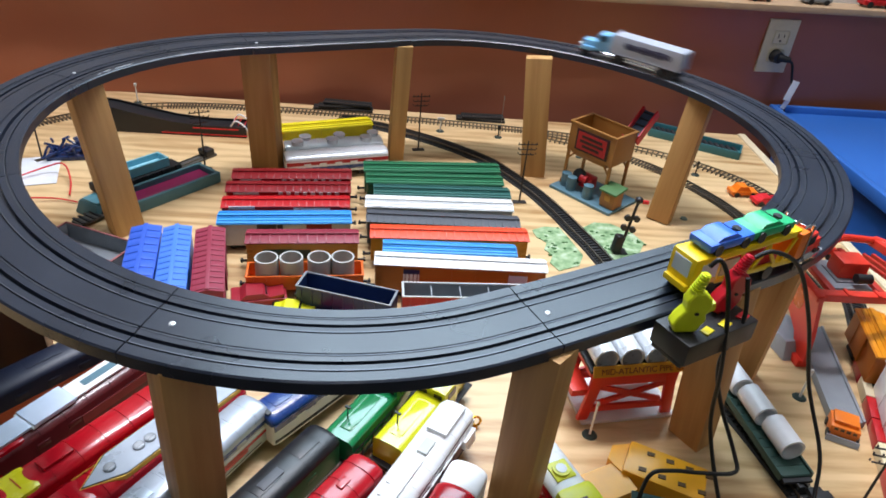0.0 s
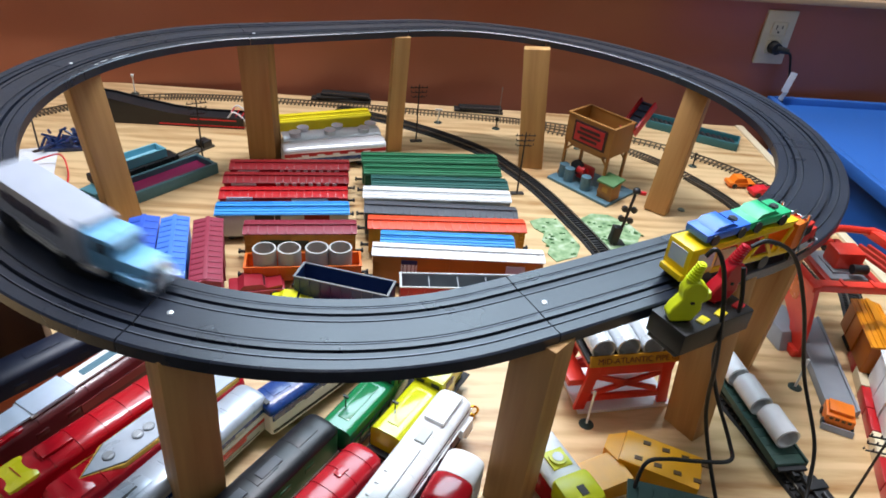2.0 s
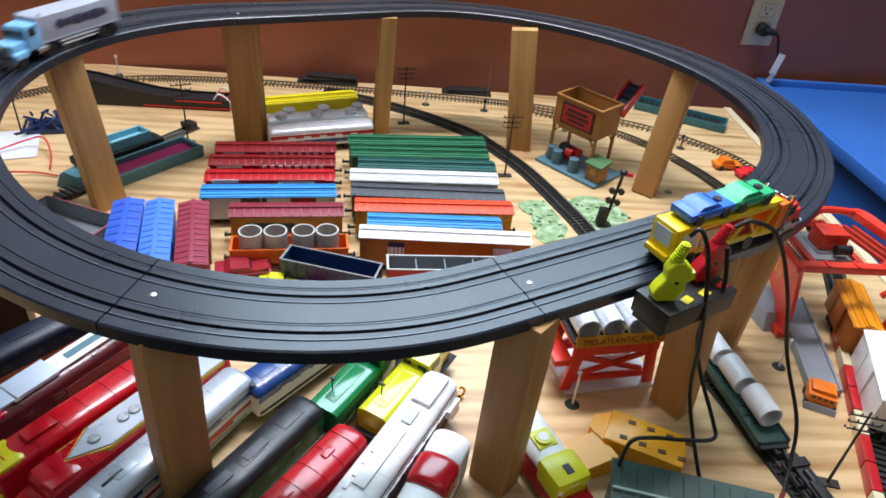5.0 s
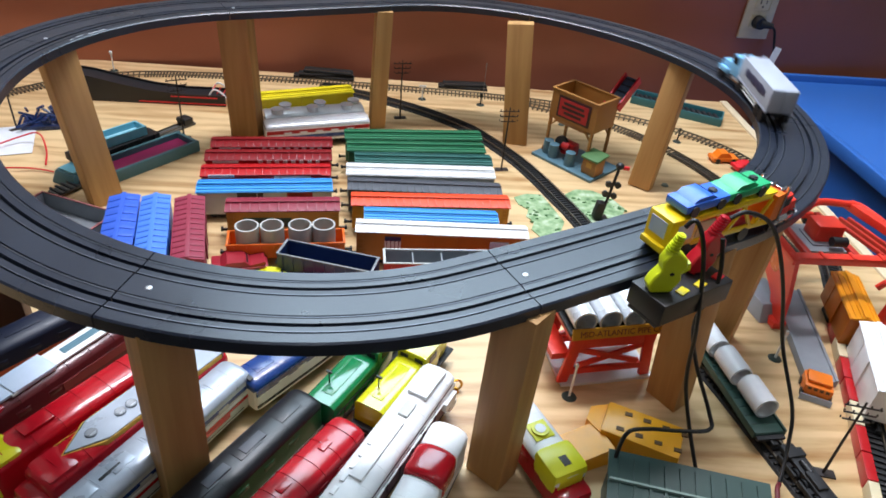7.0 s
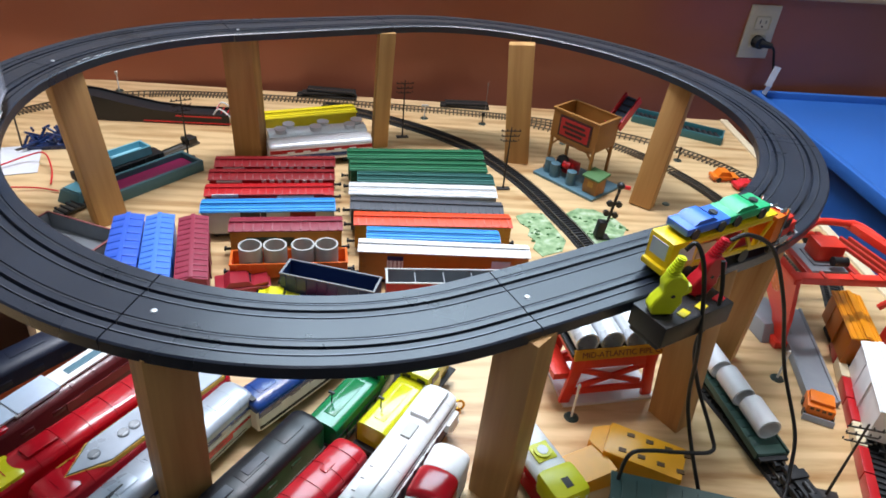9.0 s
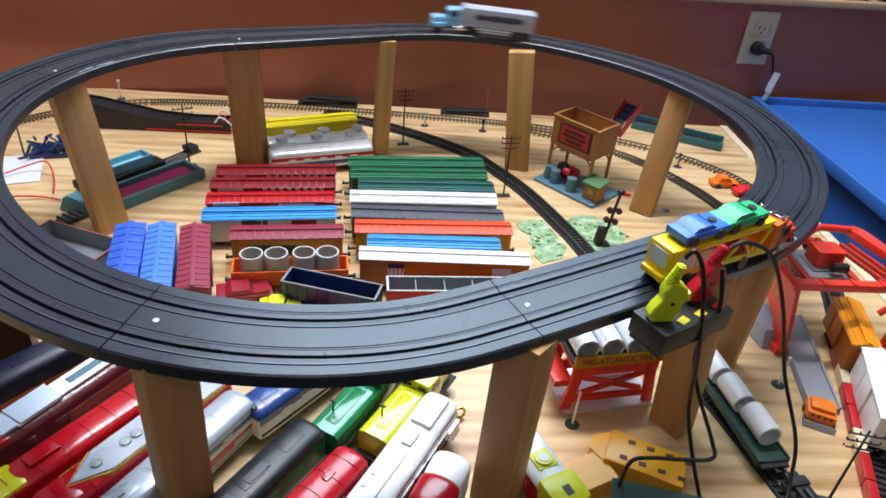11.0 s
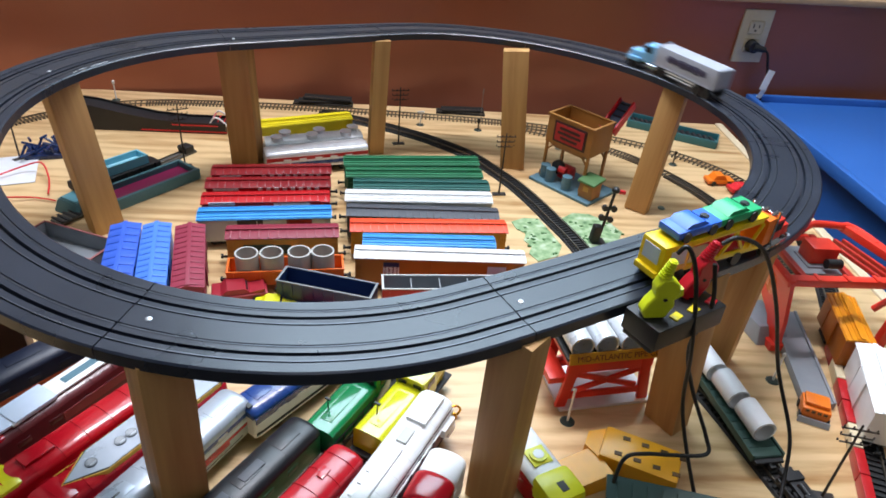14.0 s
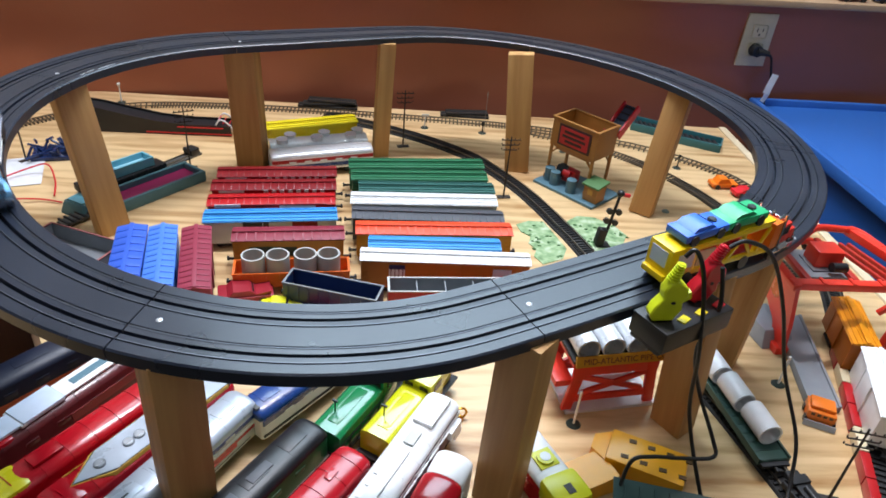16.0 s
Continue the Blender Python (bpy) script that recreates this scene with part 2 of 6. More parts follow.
# ---- the slot car track: a flat oval of curved and straight pieces ----
OVAL_L, OVAL_R, OVAL_YAW, OVAL_C = 0.2625, 0.3434, radians(31.634), (-0.0465, 0.7685)
TRACK_Z, TILT_X, TILT_Y = 0.2132, -0.0203, 0.0034
FLEX = (0.0005, 0.0021, -0.0001, 0.0029, 0.0049, 0.0027, -0.0021, 0.0033, -0.001, -0.0007, 0.0005)
LAP = 2 * OVAL_L + 2 * math.pi * OVAL_R
LANE = 0.019


def oval(s, off=0.0, up=0.0):
    """The place at s metres round the oval, off metres outwards of its middle line."""
    s = s % LAP
    arc = math.pi * OVAL_R
    if s < OVAL_L:
        x, y, nx, ny = -OVAL_L / 2 + s, -OVAL_R, 0, -1
    elif s < OVAL_L + arc:
        g = (s - OVAL_L) / OVAL_R - math.pi / 2
        nx, ny = math.cos(g), math.sin(g)
        x, y = OVAL_L / 2 + OVAL_R * nx, OVAL_R * ny
    elif s < 2 * OVAL_L + arc:
        x, y, nx, ny = OVAL_L / 2 - (s - OVAL_L - arc), OVAL_R, 0, 1
    else:
        g = (s - 2 * OVAL_L - arc) / OVAL_R + math.pi / 2
        nx, ny = math.cos(g), math.sin(g)
        x, y = -OVAL_L / 2 + OVAL_R * nx, OVAL_R * ny
    w = 2 * math.pi * s / LAP
    flex = FLEX[0] + sum(FLEX[2 * k - 1] * math.cos(k * w) + FLEX[2 * k] * math.sin(k * w) for k in range(1, 6))
    x, y = x + nx * (off + flex), y + ny * (off + flex)
    c, sn = math.cos(OVAL_YAW), math.sin(OVAL_YAW)
    X, Y = OVAL_C[0] + x * c - y * sn, OVAL_C[1] + x * sn + y * c
    bank = -0.0614 * max(0.0, math.cos((s - 1.2) * math.pi / 1.1)) ** 2 if 0.65 < s < 1.75 else 0.0
    return Vector((X, Y, TRACK_Z + TILT_X * X + TILT_Y * (Y - 0.75) + up + bank * (off + 0.0380)))


def sweep(s0, s1, prof, n):
    """An outline of (offset, height) pairs swept along the oval."""
    sh = Shape()
    rings = [[sh.bm.verts.new(oval(s0 + (s1 - s0) * i / n, o, h)) for o, h in prof] for i in range(n + 1)]
    m = len(prof)
    for a, b in zip(rings, rings[1:]):
        for k in range(m):
            sh.bm.faces.new((a[k], a[(k + 1) % m], b[(k + 1) % m], b[k]))
    sh.bm.faces.new(rings[0][::-1])
    sh.bm.faces.new(rings[-1])
    return sh


JOINTS = (0.036, 0.306, 0.575, 0.84, 1.10, 1.36, 1.610, 1.885, 2.162, 2.441)


def build_track():
    tr = thing("slot_car_track", "oval of black plastic slot car track, raised on wooden posts", "toy track", Matrix())
    hw, t = 0.0380, -0.0095
    prof = [(-hw, 0.0), (-hw + 0.0015, 0.0012)]
    for c in (-LANE, LANE):
        prof += [(c - 0.0090, 0.0010), (c - 0.0088, -0.0006), (c - 0.0078, -0.0006), (c - 0.0076, 0.0006), (c - 0.0017, 0.0004), (c - 0.0016, -0.0045), (c + 0.0016, -0.0045), (c + 0.0017, 0.0004), (c + 0.0076, 0.0006), (c + 0.0078, -0.0006), (c + 0.0088, -0.0006), (c + 0.0090, 0.0010)]
    prof += [(hw - 0.0015, 0.0012), (hw, 0.0), (hw, t), (hw - 0.002, t), (hw - 0.002, -0.006), (-hw + 0.002, -0.006), (-hw + 0.002, t), (-hw, t)]
    for i, a in enumerate(JOINTS):
        b = JOINTS[(i + 1) % len(JOINTS)] + (LAP if i == len(JOINTS) - 1 else 0)
        piece = part("track_piece", sweep(a + 0.0005, b - 0.0005, prof, 26), TRACK, tr)
        for c in (-LANE, LANE):
            for d in (-0.0072, 0.0072):
                part("contact_rail", sweep(a + 0.001, b - 0.001, [(c + d - 0.0004, 0.0), (c + d - 0.0004, 0.0011), (c + d + 0.0004, 0.0011), (c + d + 0.0004, 0.0)], 26), RAIL, piece)
        for o in (-0.030, 0.0, 0.030):
            q = oval(b, o, -0.0025)
            d = (oval(b + 0.01, o) - oval(b - 0.01, o)).normalized()
            part("joint_tab", Shape().box(0, 0, 0, 0.012, 0.006, 0.005, bevel=0.0005), TRACK, piece, at=Matrix.Translation(q - Vector((0, 0, 0.0006))) @ d.to_track_quat("X", "Z").to_matrix().to_4x4())
    for s, o in ((2.4587, 0.0006), (0.0466, 0.002), (1.8698, -0.008), (1.5987, -0.017), (0.346, 0.033)):
        q = oval(s, o, 0.0012)
        part("screw", Shape().ball(0, 0, 0, 0.0025, 0.0025, 0.0011, 12), SCREW, tr, at=Matrix.Translation(q))
    scuff = mat("scuff_white", "c8ccd2", 0.5)
    for s0, s1, o in ((1.800, 1.828, -0.0335), (1.834, 1.846, -0.0315), (1.852, 1.858, -0.0330)):
        part("scuff_mark", sweep(s0, s1, [(o - 0.0006, 0.0008), (o - 0.0006, 0.0014), (o + 0.0006, 0.0014), (o + 0.0006, 0.0008)], 6), scuff, tr, "pale worn scuff on the track edge")


build_track()


def post(x, y, yaw, dx=0.0, dy=0.0, w=0.040, d=0.029, m=None, label="sawn pine post holding up the black track"):
    top = TRACK_Z + TILT_X * x + TILT_Y * (y - 0.75) - 0.0062
    ob = link("track_post", Shape().box(0, 0, top / 2, w, d, top, bevel=0.0012), m or POST)
    ob.matrix_world = pose(x, y, 0, math.degrees(-dy / top), math.degrees(dx / top), 0) @ pose(0, 0, 0, 0, 0, yaw)
    return tagged(ob, label, "wooden post", "posts under the track")


for row in ((-0.464, 0.790, 50, -0.018, -0.008, 0.040, 0.028), (-0.334, 1.024, -4, 0.004, -0.028, 0.046, 0.03), (-0.132, 1.114, 20, 0.009, -0.022, 0.026, 0.021),
            (0.114, 1.104, -4, -0.019, 0.010, 0.042, 0.024), (0.314, 0.986, -34, 0.023, 0.028, 0.036, 0.022), (-0.194, 0.352, 43, 0.010, -0.012, 0.036, 0.033),
            (0.067, 0.403, -38, 0.002, -0.008, 0.037, 0.027), (0.256, 0.519, -52, -0.017, -0.006, 0.037, 0.026), (0.338, 0.630, -38, 0.0, -0.010, 0.036, 0.024)):
    post(*row)
# left front post: shade under the track is put into its dark wood colour
post(-0.446, 0.508, 30, 0, 0, 0.066, 0.044, wood("dark_stained_post", "5c3218", "3a1e0e", (14, 14, 0.9), 2.2, 0.6), "wooden post under the track, shade painted in as dark brown")


# ---- rolling stock ----
def bogie(parent, x, z=0.0, name="bogie", wheel_r=0.0052):
    b = part(name, Shape().box(0, 0.0115, 0.0058, 0.026, 0.0025, 0.005, bevel=0.0008).box(0, -0.0115, 0.0058, 0.026, 0.0025, 0.005, bevel=0.0008).box(0, 0, 0.0065, 0.006, 0.023, 0.004), UNDER, parent, at=pose(x, 0, z))
    for dx in (-0.009, 0.009):
        s = Shape()
        for y in (-0.0085, 0.0085):
            s.cyl((0, y - 0.0011, 0), (0, y + 0.0011, 0), wheel_r, seg=14)
        s.cyl((0, -0.0105, 0), (0, 0.0105, 0), 0.0012, seg=8)
        part("wheelset", s, UNDER, b, at=pose(dx, 0, wheel_r))
    return b


def coupler(parent, x, sgn):
    part("coupler", Shape().box(x + sgn * 0.005, 0, 0.0095, 0.011, 0.003, 0.003, bevel=0.0006).box(x + sgn * 0.0105, 0.001, 0.0095, 0.003, 0.006, 0.0045, bevel=0.0008), UNDER, parent)


def boxcar(label, x, y, yaw, length, width, height, roof, side, ribs=12, stripe=None, marks=(), door=True, z0=0.009, seam_w=0.20):
    """A closed freight car on two bogies: body, ribbed peaked roof, sliding doors, ladders."""
    car = thing("toy_boxcar", label, "model train car", pose(x, y, 0, 0, 0, yaw), "model freight cars")
    L, W = length / 2, width / 2
    eave = height - 0.004
    part("body", Shape().box(0, 0, (z0 + eave) / 2, length - 0.002, width - 0.002, eave - z0, bevel=0.0006), side, car)
    # peaked roof with overhang and raised seams
    r = Shape().prism([(-W - 0.0006, eave - 0.0012), (W + 0.0006, eave - 0.0012), (W + 0.0006, eave), (0, height), (-W - 0.0006, eave)], -L - 0.0008, L + 0.0008, "x")
    roof_ob = part("roof", r, roof, car)
    slope = math.degrees(math.atan2(height - eave, W))
    if ribs <= 4:
        for sy in (-1, 1):
            for k in (0.28, 0.62, 0.93):
                part("roof_batten", Shape().box(0, sy * W * k, height - (height - eave) * k + 0.0004, length, 0.0016, 0.0014, bevel=0.0004), roof, roof_ob)
    for sy in (-1, 1) if ribs > 4 else ():
        seam = None
        for i in range(ribs):
            px = -L + length * (i + 0.5) / ribs
            m = pose(px, sy * W / 2, (eave + height) / 2 + 0.0005, -sy * slope, 0, 0)
            if seam is None:
                seam = part("roof_seam", Shape().box(0, 0, 0, length / ribs * seam_w, W * 0.95, 0.0011, bevel=0.0003), roof, roof_ob, at=m)
            else:
                again(seam, roof_ob, m)
    part("running_board", Shape().box(0, 0, height + 0.0012, length, 0.0052, 0.0011, bevel=0.0003), roof, car)
    if door:
        for sy in (-1, 1):
            part("sliding_door", Shape().box(0.004, sy * (W - 0.0003), (z0 + eave) / 2, 0.030, 0.0016, eave - z0 - 0.004, bevel=0.0004).box(-0.011, sy * (W + 0.0006), (z0 + eave) / 2, 0.001, 0.0012, eave - z0 - 0.004).box(0.019, sy * (W + 0.0006), (z0 + eave) / 2, 0.001, 0.0012, eave - z0 - 0.004), side, car)
    for sx in (-1, 1):
        ladder = part("ladder", Shape().box(-0.0034, 0, (z0 + eave) / 2, 0.0006, 0.0008, eave - z0 - 0.004).box(0.0034, 0, (z0 + eave) / 2, 0.0006, 0.0008, eave - z0 - 0.004), side, car, at=pose(sx * (L - 0.006), -(W + 0.0002), 0))
        rung = part("rung", Shape().box(0, 0, 0, 0.0066, 0.0008, 0.0007), side, ladder, at=pose(0, 0, z0 + 0.003))
        for k in range(1, 6):
            again(rung, ladder, pose(0, 0, z0 + 0.003 + k * (eave - z0 - 0.006) / 5))
        coupler(car, sx * (L - 0.002), sx)
        bogie(car, sx * (L - 0.027))
    part("underframe", Shape().box(0, 0, z0 - 0.001, length - 0.006, width * 0.55, 0.003), UNDER, car)
    if stripe:
        part("side_stripe", Shape().box(0, -(W - 0.0004), eave - 0.006, length - 0.004, 0.0012, 0.005), stripe, car)
    for mx, mz, sx, sz, m in marks:
        part("marking", Shape().box(mx, -(W + 0.0001), mz, sx, 0.0010, sz, bevel=0.0002), m, car)
    return car


def gondola(name, label, x, y, yaw, length, width, height, outer, inner, loads=None, posts=0, rim=None):
    car = thing(name, label, "model train car", pose(x, y, 0, 0, 0, yaw), "model freight cars")
    L, W, t = length / 2, width / 2, 0.0014
    z0 = 0.010
    h = height - z0
    for sy in (-1, 1):
        side = part("side_panel", Shape().box(0, sy * (W - t / 2), z0 + h / 2, length, t, h, bevel=0.0003), outer, car)
        for i in range(9):
            part("side_rib", Shape().box(-L + length * (i + 0.5) / 9, sy * (W + 0.0004), z0 + h / 2, 0.0016, 0.0012, h - 0.003), outer, side)
        part("rim", Shape().box(0, sy * (W - t / 2), height, length + 0.002, 0.0020, 0.0014, bevel=0.0003), rim or outer, car)
    for sx in (-1, 1):
        part("end_panel", Shape().box(sx * (L - t / 2), 0, z0 + h / 2, t, width - 2 * t, h, bevel=0.0003), outer, car)
        part("rim", Shape().box(sx * (L - t / 2), 0, height + 0.0001, 0.0028, width - 2 * t, 0.0014, bevel=0.0003), rim or outer, car)
        coupler(car, sx * (L - 0.002), sx)
        bogie(car, sx * (L - 0.024))
    part("deck", Shape().box(0, 0, z0 + 0.001, length - 2 * t, width - 2 * t, 0.002), inner, car)
    for sy in (-1, 1):
        part("lining", Shape().box(0, sy * (W - t - 0.0004), z0 + h / 2, length - 2 * t, 0.0006, h - 0.002), inner, car)
    for i in range(posts):
        part("cross_brace", Shape().box(-L + length * (i + 1) / (posts + 1), 0, height - 0.004, 0.0015, width - 2 * t, 0.002), inner, car)
    return car


P = {}
for n, c, r in (("dark_red", "7e1218", 0.3), ("red", "b41219", 0.3), ("bright_red", "d8202a", 0.3), ("sky_blue", "3b97dc", 0.35), ("grey_white", "c4c6c2", 0.5), ("maroon", "8a2638", 0.4),
                ("tan_yellow", "b98a35", 0.45), ("orange", "e2681a", 0.35), ("green", "1f6a44", 0.4), ("teal", "1f5a52", 0.45), ("white", "ececec", 0.35), ("dark_grey", "45474e", 0.5),
                ("orange_red", "ea4a22", 0.4), ("mustard", "d19418", 0.45), ("blue", "4a80de", 0.4), ("pale_blue", "c8d3e4", 0.4), ("tan", "b06a1c", 0.45), ("navy", "18305e", 0.35),
                ("grey", "82878c", 0.45), ("purple_red", "922e44", 0.45), ("cobalt", "3560c8", 0.4), ("yellow", "e6d21c", 0.35), ("silver", "c6cad0", 0.28), ("pipe_grey", "b4b3ae", 0.6),
                ("loco_red", "b60a1c", 0.18), ("loco_maroon", "5e2226", 0.3), ("loco_black", "1c1f26", 0.35), ("loco_green", "14703a", 0.22), ("loco_yellow", "d9cc1a", 0.25), ("loco_blue", "163c7e", 0.25),
                ("lemon", "e2e01e", 0.35), ("toy_orange", "f07a14", 0.35), ("toy_red", "e23420", 0.35), ("base_grey", "8e9298", 0.5), ("slate_blue", "567a88", 0.5), ("magenta", "a01a56", 0.5),
                ("aqua", "6cb4c6", 0.4), ("forest", "24443a", 0.5), ("toy_brown", "9a682c", 0.5), ("sign_red", "b41c22", 0.45), ("moss", "4f7a48", 0.6)):
    P[n] = mat("paint_" + n, c, r, coat=0.25 if n.startswith("loco") else 0.0)
P["silver"] = mat("paint_bare_silver", "c6cad0", 0.25, 0.7)

LETTER = mat("lettering_white", "e6dede", 0.5)
LETTER_DARK = mat("lettering_dark", "3a3634", 0.5)


def yard():
    w = 0.034
    boxcar("dark red boxcar with white lettering bars along the roof edge", -0.263, 0.917, 12.8, 0.174, w, 0.0535, P["dark_red"], P["dark_red"], ribs=16, marks=[(-0.06, 0.0470, 0.03, 0.0045, LETTER), *[(-0.012 + k * 0.0115, 0.0470, 0.006, 0.0048, LETTER) for k in range(8)]])
    boxcar("red boxcar with white lettering bars", -0.258, 0.879, 12.2, 0.177, w, 0.0515, P["dark_red"], P["red"], ribs=16, marks=[(-0.06, 0.0452, 0.035, 0.0045, LETTER), *[(-0.012 + k * 0.0115, 0.0452, 0.006, 0.0048, LETTER) for k in range(8)]], stripe=None)
    boxcar("bright red boxcar with a yellow stripe and pale markings", -0.251, 0.838, 12.8, 0.175, w, 0.0495, P["red"], P["red"], ribs=16, marks=[(-0.06, 0.0452, 0.035, 0.0045, LETTER), (0.035, 0.0432, 0.05, 0.0045, LETTER), (0.0, 0.0462, 0.150, 0.0012, P["dark_red"])])
    boxcar("grey-white refrigerator car with a sky blue roof", -0.242, 0.798, 12.8, 0.177, w, 0.0475, P["sky_blue"], P["grey_white"], ribs=3, marks=[(-0.02, 0.038, 0.034, 0.010, LETTER_DARK), (0.045, 0.037, 0.034, 0.010, P["dark_red"])])
    boxcar("short yellow-tan boxcar with a maroon ribbed roof", -0.206, 0.750, 12.0, 0.143, w, 0.051, P["maroon"], P["tan_yellow"], marks=[(-0.02, 0.030, 0.06, 0.014, P["forest"])])
    boxcar("long dark green coach-like car with ridged roof", -0.058, 0.992, 11.5, 0.216, w, 0.052, P["green"], P["green"], ribs=4)
    boxcar("long green freight car with ridged roof", -0.050, 0.955, 10.5, 0.212, w, 0.050, P["green"], P["green"], ribs=4)
    boxcar("dark teal freight car", -0.036, 0.919, 9.5, 0.205, w, 0.049, P["teal"], P["teal"], ribs=4)
    boxcar("long boxcar with a clean white roof", -0.037, 0.879, 8.5, 0.214, w, 0.050, P["white"], P["grey_white"], ribs=3)
    boxcar("long boxcar with a dark grey ribbed roof", -0.028, 0.837, 7.0, 0.214, w, 0.049, P["dark_grey"], P["dark_grey"], ribs=22)
    boxcar("mustard yellow boxcar with an orange-red roof", -0.017, 0.799, 8.8, 0.214, w, 0.050, P["orange_red"], P["mustard"], ribs=20)
    boxcar("blue-roofed boxcar between two longer cars", -0.014, 0.755, 7.2, 0.173, 0.029, 0.053, P["sky_blue"], P["blue"], ribs=3)
    boxcar("tan-orange boxcar with a white ribbed roof and round herald", 0.002, 0.723, 6.0, 0.216, 0.029, 0.055, P["white"], P["tan"], ribs=24, marks=[(-0.062, 0.042, 0.020, 0.006, P["navy"]), (-0.062, 0.033, 0.020, 0.011, P["white"]), *[(-0.0695 + k * 0.005, 0.033, 0.0022, 0.0118, P["dark_red"]) for k in range(4)], (0.072, 0.036, 0.024, 0.014, P["pale_blue"])])
    boxcar("blue boxcar with ribbed roof", -0.381, 0.661, -72, 0.15, 0.036, 0.051, P["cobalt"], P["cobalt"], ribs=9, seam_w=0.72)
    boxcar("blue boxcar with panelled ribbed roof", -0.343, 0.668, -71.5, 0.15, 0.034, 0.051, P["blue"], P["blue"], ribs=12, seam_w=0.62)
    boxcar("dull purple-red boxcar with ribbed roof", -0.303, 0.677, -71.5, 0.14, 0.036, 0.051, P["purple_red"], P["purple_red"], ribs=12, seam_w=0.62)
    g = gondola("toy_gondola", "orange low-sided gondola car carrying four concrete pipe rings", -0.191, 0.701, 12.5, 0.143, 0.033, 0.030, P["orange"], P["orange"])
    for i in range(4):
        s = Shape()
        ring_out = [(math.cos(a * math.pi / 14) * 0.0145, math.sin(a * math.pi / 14) * 0.0145) for a in range(28)]
        a_out = [[s.bm.verts.new((x, y, z)) for x, y in ring_out] for z in (0.0, 0.035)]
        a_in = [[s.bm.verts.new((x * 0.85, y * 0.85, z)) for x, y in ring_out] for z in (0.0, 0.035)]
        for k in range(28):
            j = (k + 1) % 28
            s.bm.faces.new((a_out[0][k], a_out[0][j], a_out[1][j], a_out[1][k]))
            s.bm.faces.new((a_in[0][j], a_in[0][k], a_in[1][k], a_in[1][j]))
            s.bm.faces.new((a_out[1][k], a_out[1][j], a_in[1][j], a_in[1][k]))
            s.bm.faces.new((a_out[0][j], a_out[0][k], a_in[0][k], a_in[0][j]))
        ob = link("concrete_pipe", s, P["pipe_grey"])
        d = (-0.047, -0.017, 0.017, 0.046)[i]
        ob.matrix_world = pose(-0.191, 0.701, 0.0125, 0, 0, 12.5) @ pose(d, 0.001, 0)
        tagged(ob, "grey concrete pipe ring standing upright in the orange gondola", "toy pipe", "pipe rings in the gondola")
    gondola("toy_hopper", "open hopper car with grey inside and red sides", 0.022, 0.674, 8.5, 0.175, 0.030, 0.044, P["red"], P["grey"], posts=4, rim=P["grey_white"])
    gondola("toy_gondola", "empty navy blue gondola car standing askew", -0.131, 0.662, -9.5, 0.118, 0.032, 0.036, P["navy"], P["navy"], rim=P["grey"])


yard()


# ---- locomotives in front ----
def cowl_profile(w, z0, z1, r):
    """A loco body outline: straight sides and a round-shouldered roof."""
    W = w / 2
    pts = [(-W, z0), (W, z0)]
    for k in range(7):
        a = k * math.pi / 12
        pts.append((W - r + r * math.cos(a), z1 - 0.5 * r + 0.5 * r * math.sin(a)))
    for k in range(7):
        a = math.pi / 2 + k * math.pi / 12
        pts.append((-W + r + r * math.cos(a), z1 - 0.5 * r + 0.5 * r * math.sin(a)))
    return pts


def rounded_ends(prof, a, b, z0=0.012):
    """Sections along x that draw in at both ends."""
    def draw(k):
        return [(v * k, z0 + (z - z0) * (0.5 + 0.5 * k)) for v, z in prof]
    return [(a, draw(0.84)), (a + 0.0012, draw(0.92)), (a + 0.0035, draw(0.975)), (a + 0.007, draw(1)), (b - 0.007, draw(1)), (b - 0.0035, draw(0.975)), (b - 0.0012, draw(0.92)), (b, draw(0.84))]


def loco_base(label, x, y, yaw, L):
    lo = thing("toy_locomotive", label, "model locomotive", pose(x, y, 0, 0, 0, yaw), "model locomotives")
    part("frame", Shape().box(0, 0, 0.0125, L - 0.004, 0.030, 0.005, bevel=0.0008).box(0, 0, 0.008, 0.05, 0.022, 0.008, bevel=0.002), UNDER, lo)
    for sx in (-1, 1):
        bogie(lo, sx * (L / 2 - 0.035), wheel_r=0.006)
        coupler(lo, sx * (L / 2 - 0.001), sx)
    return lo


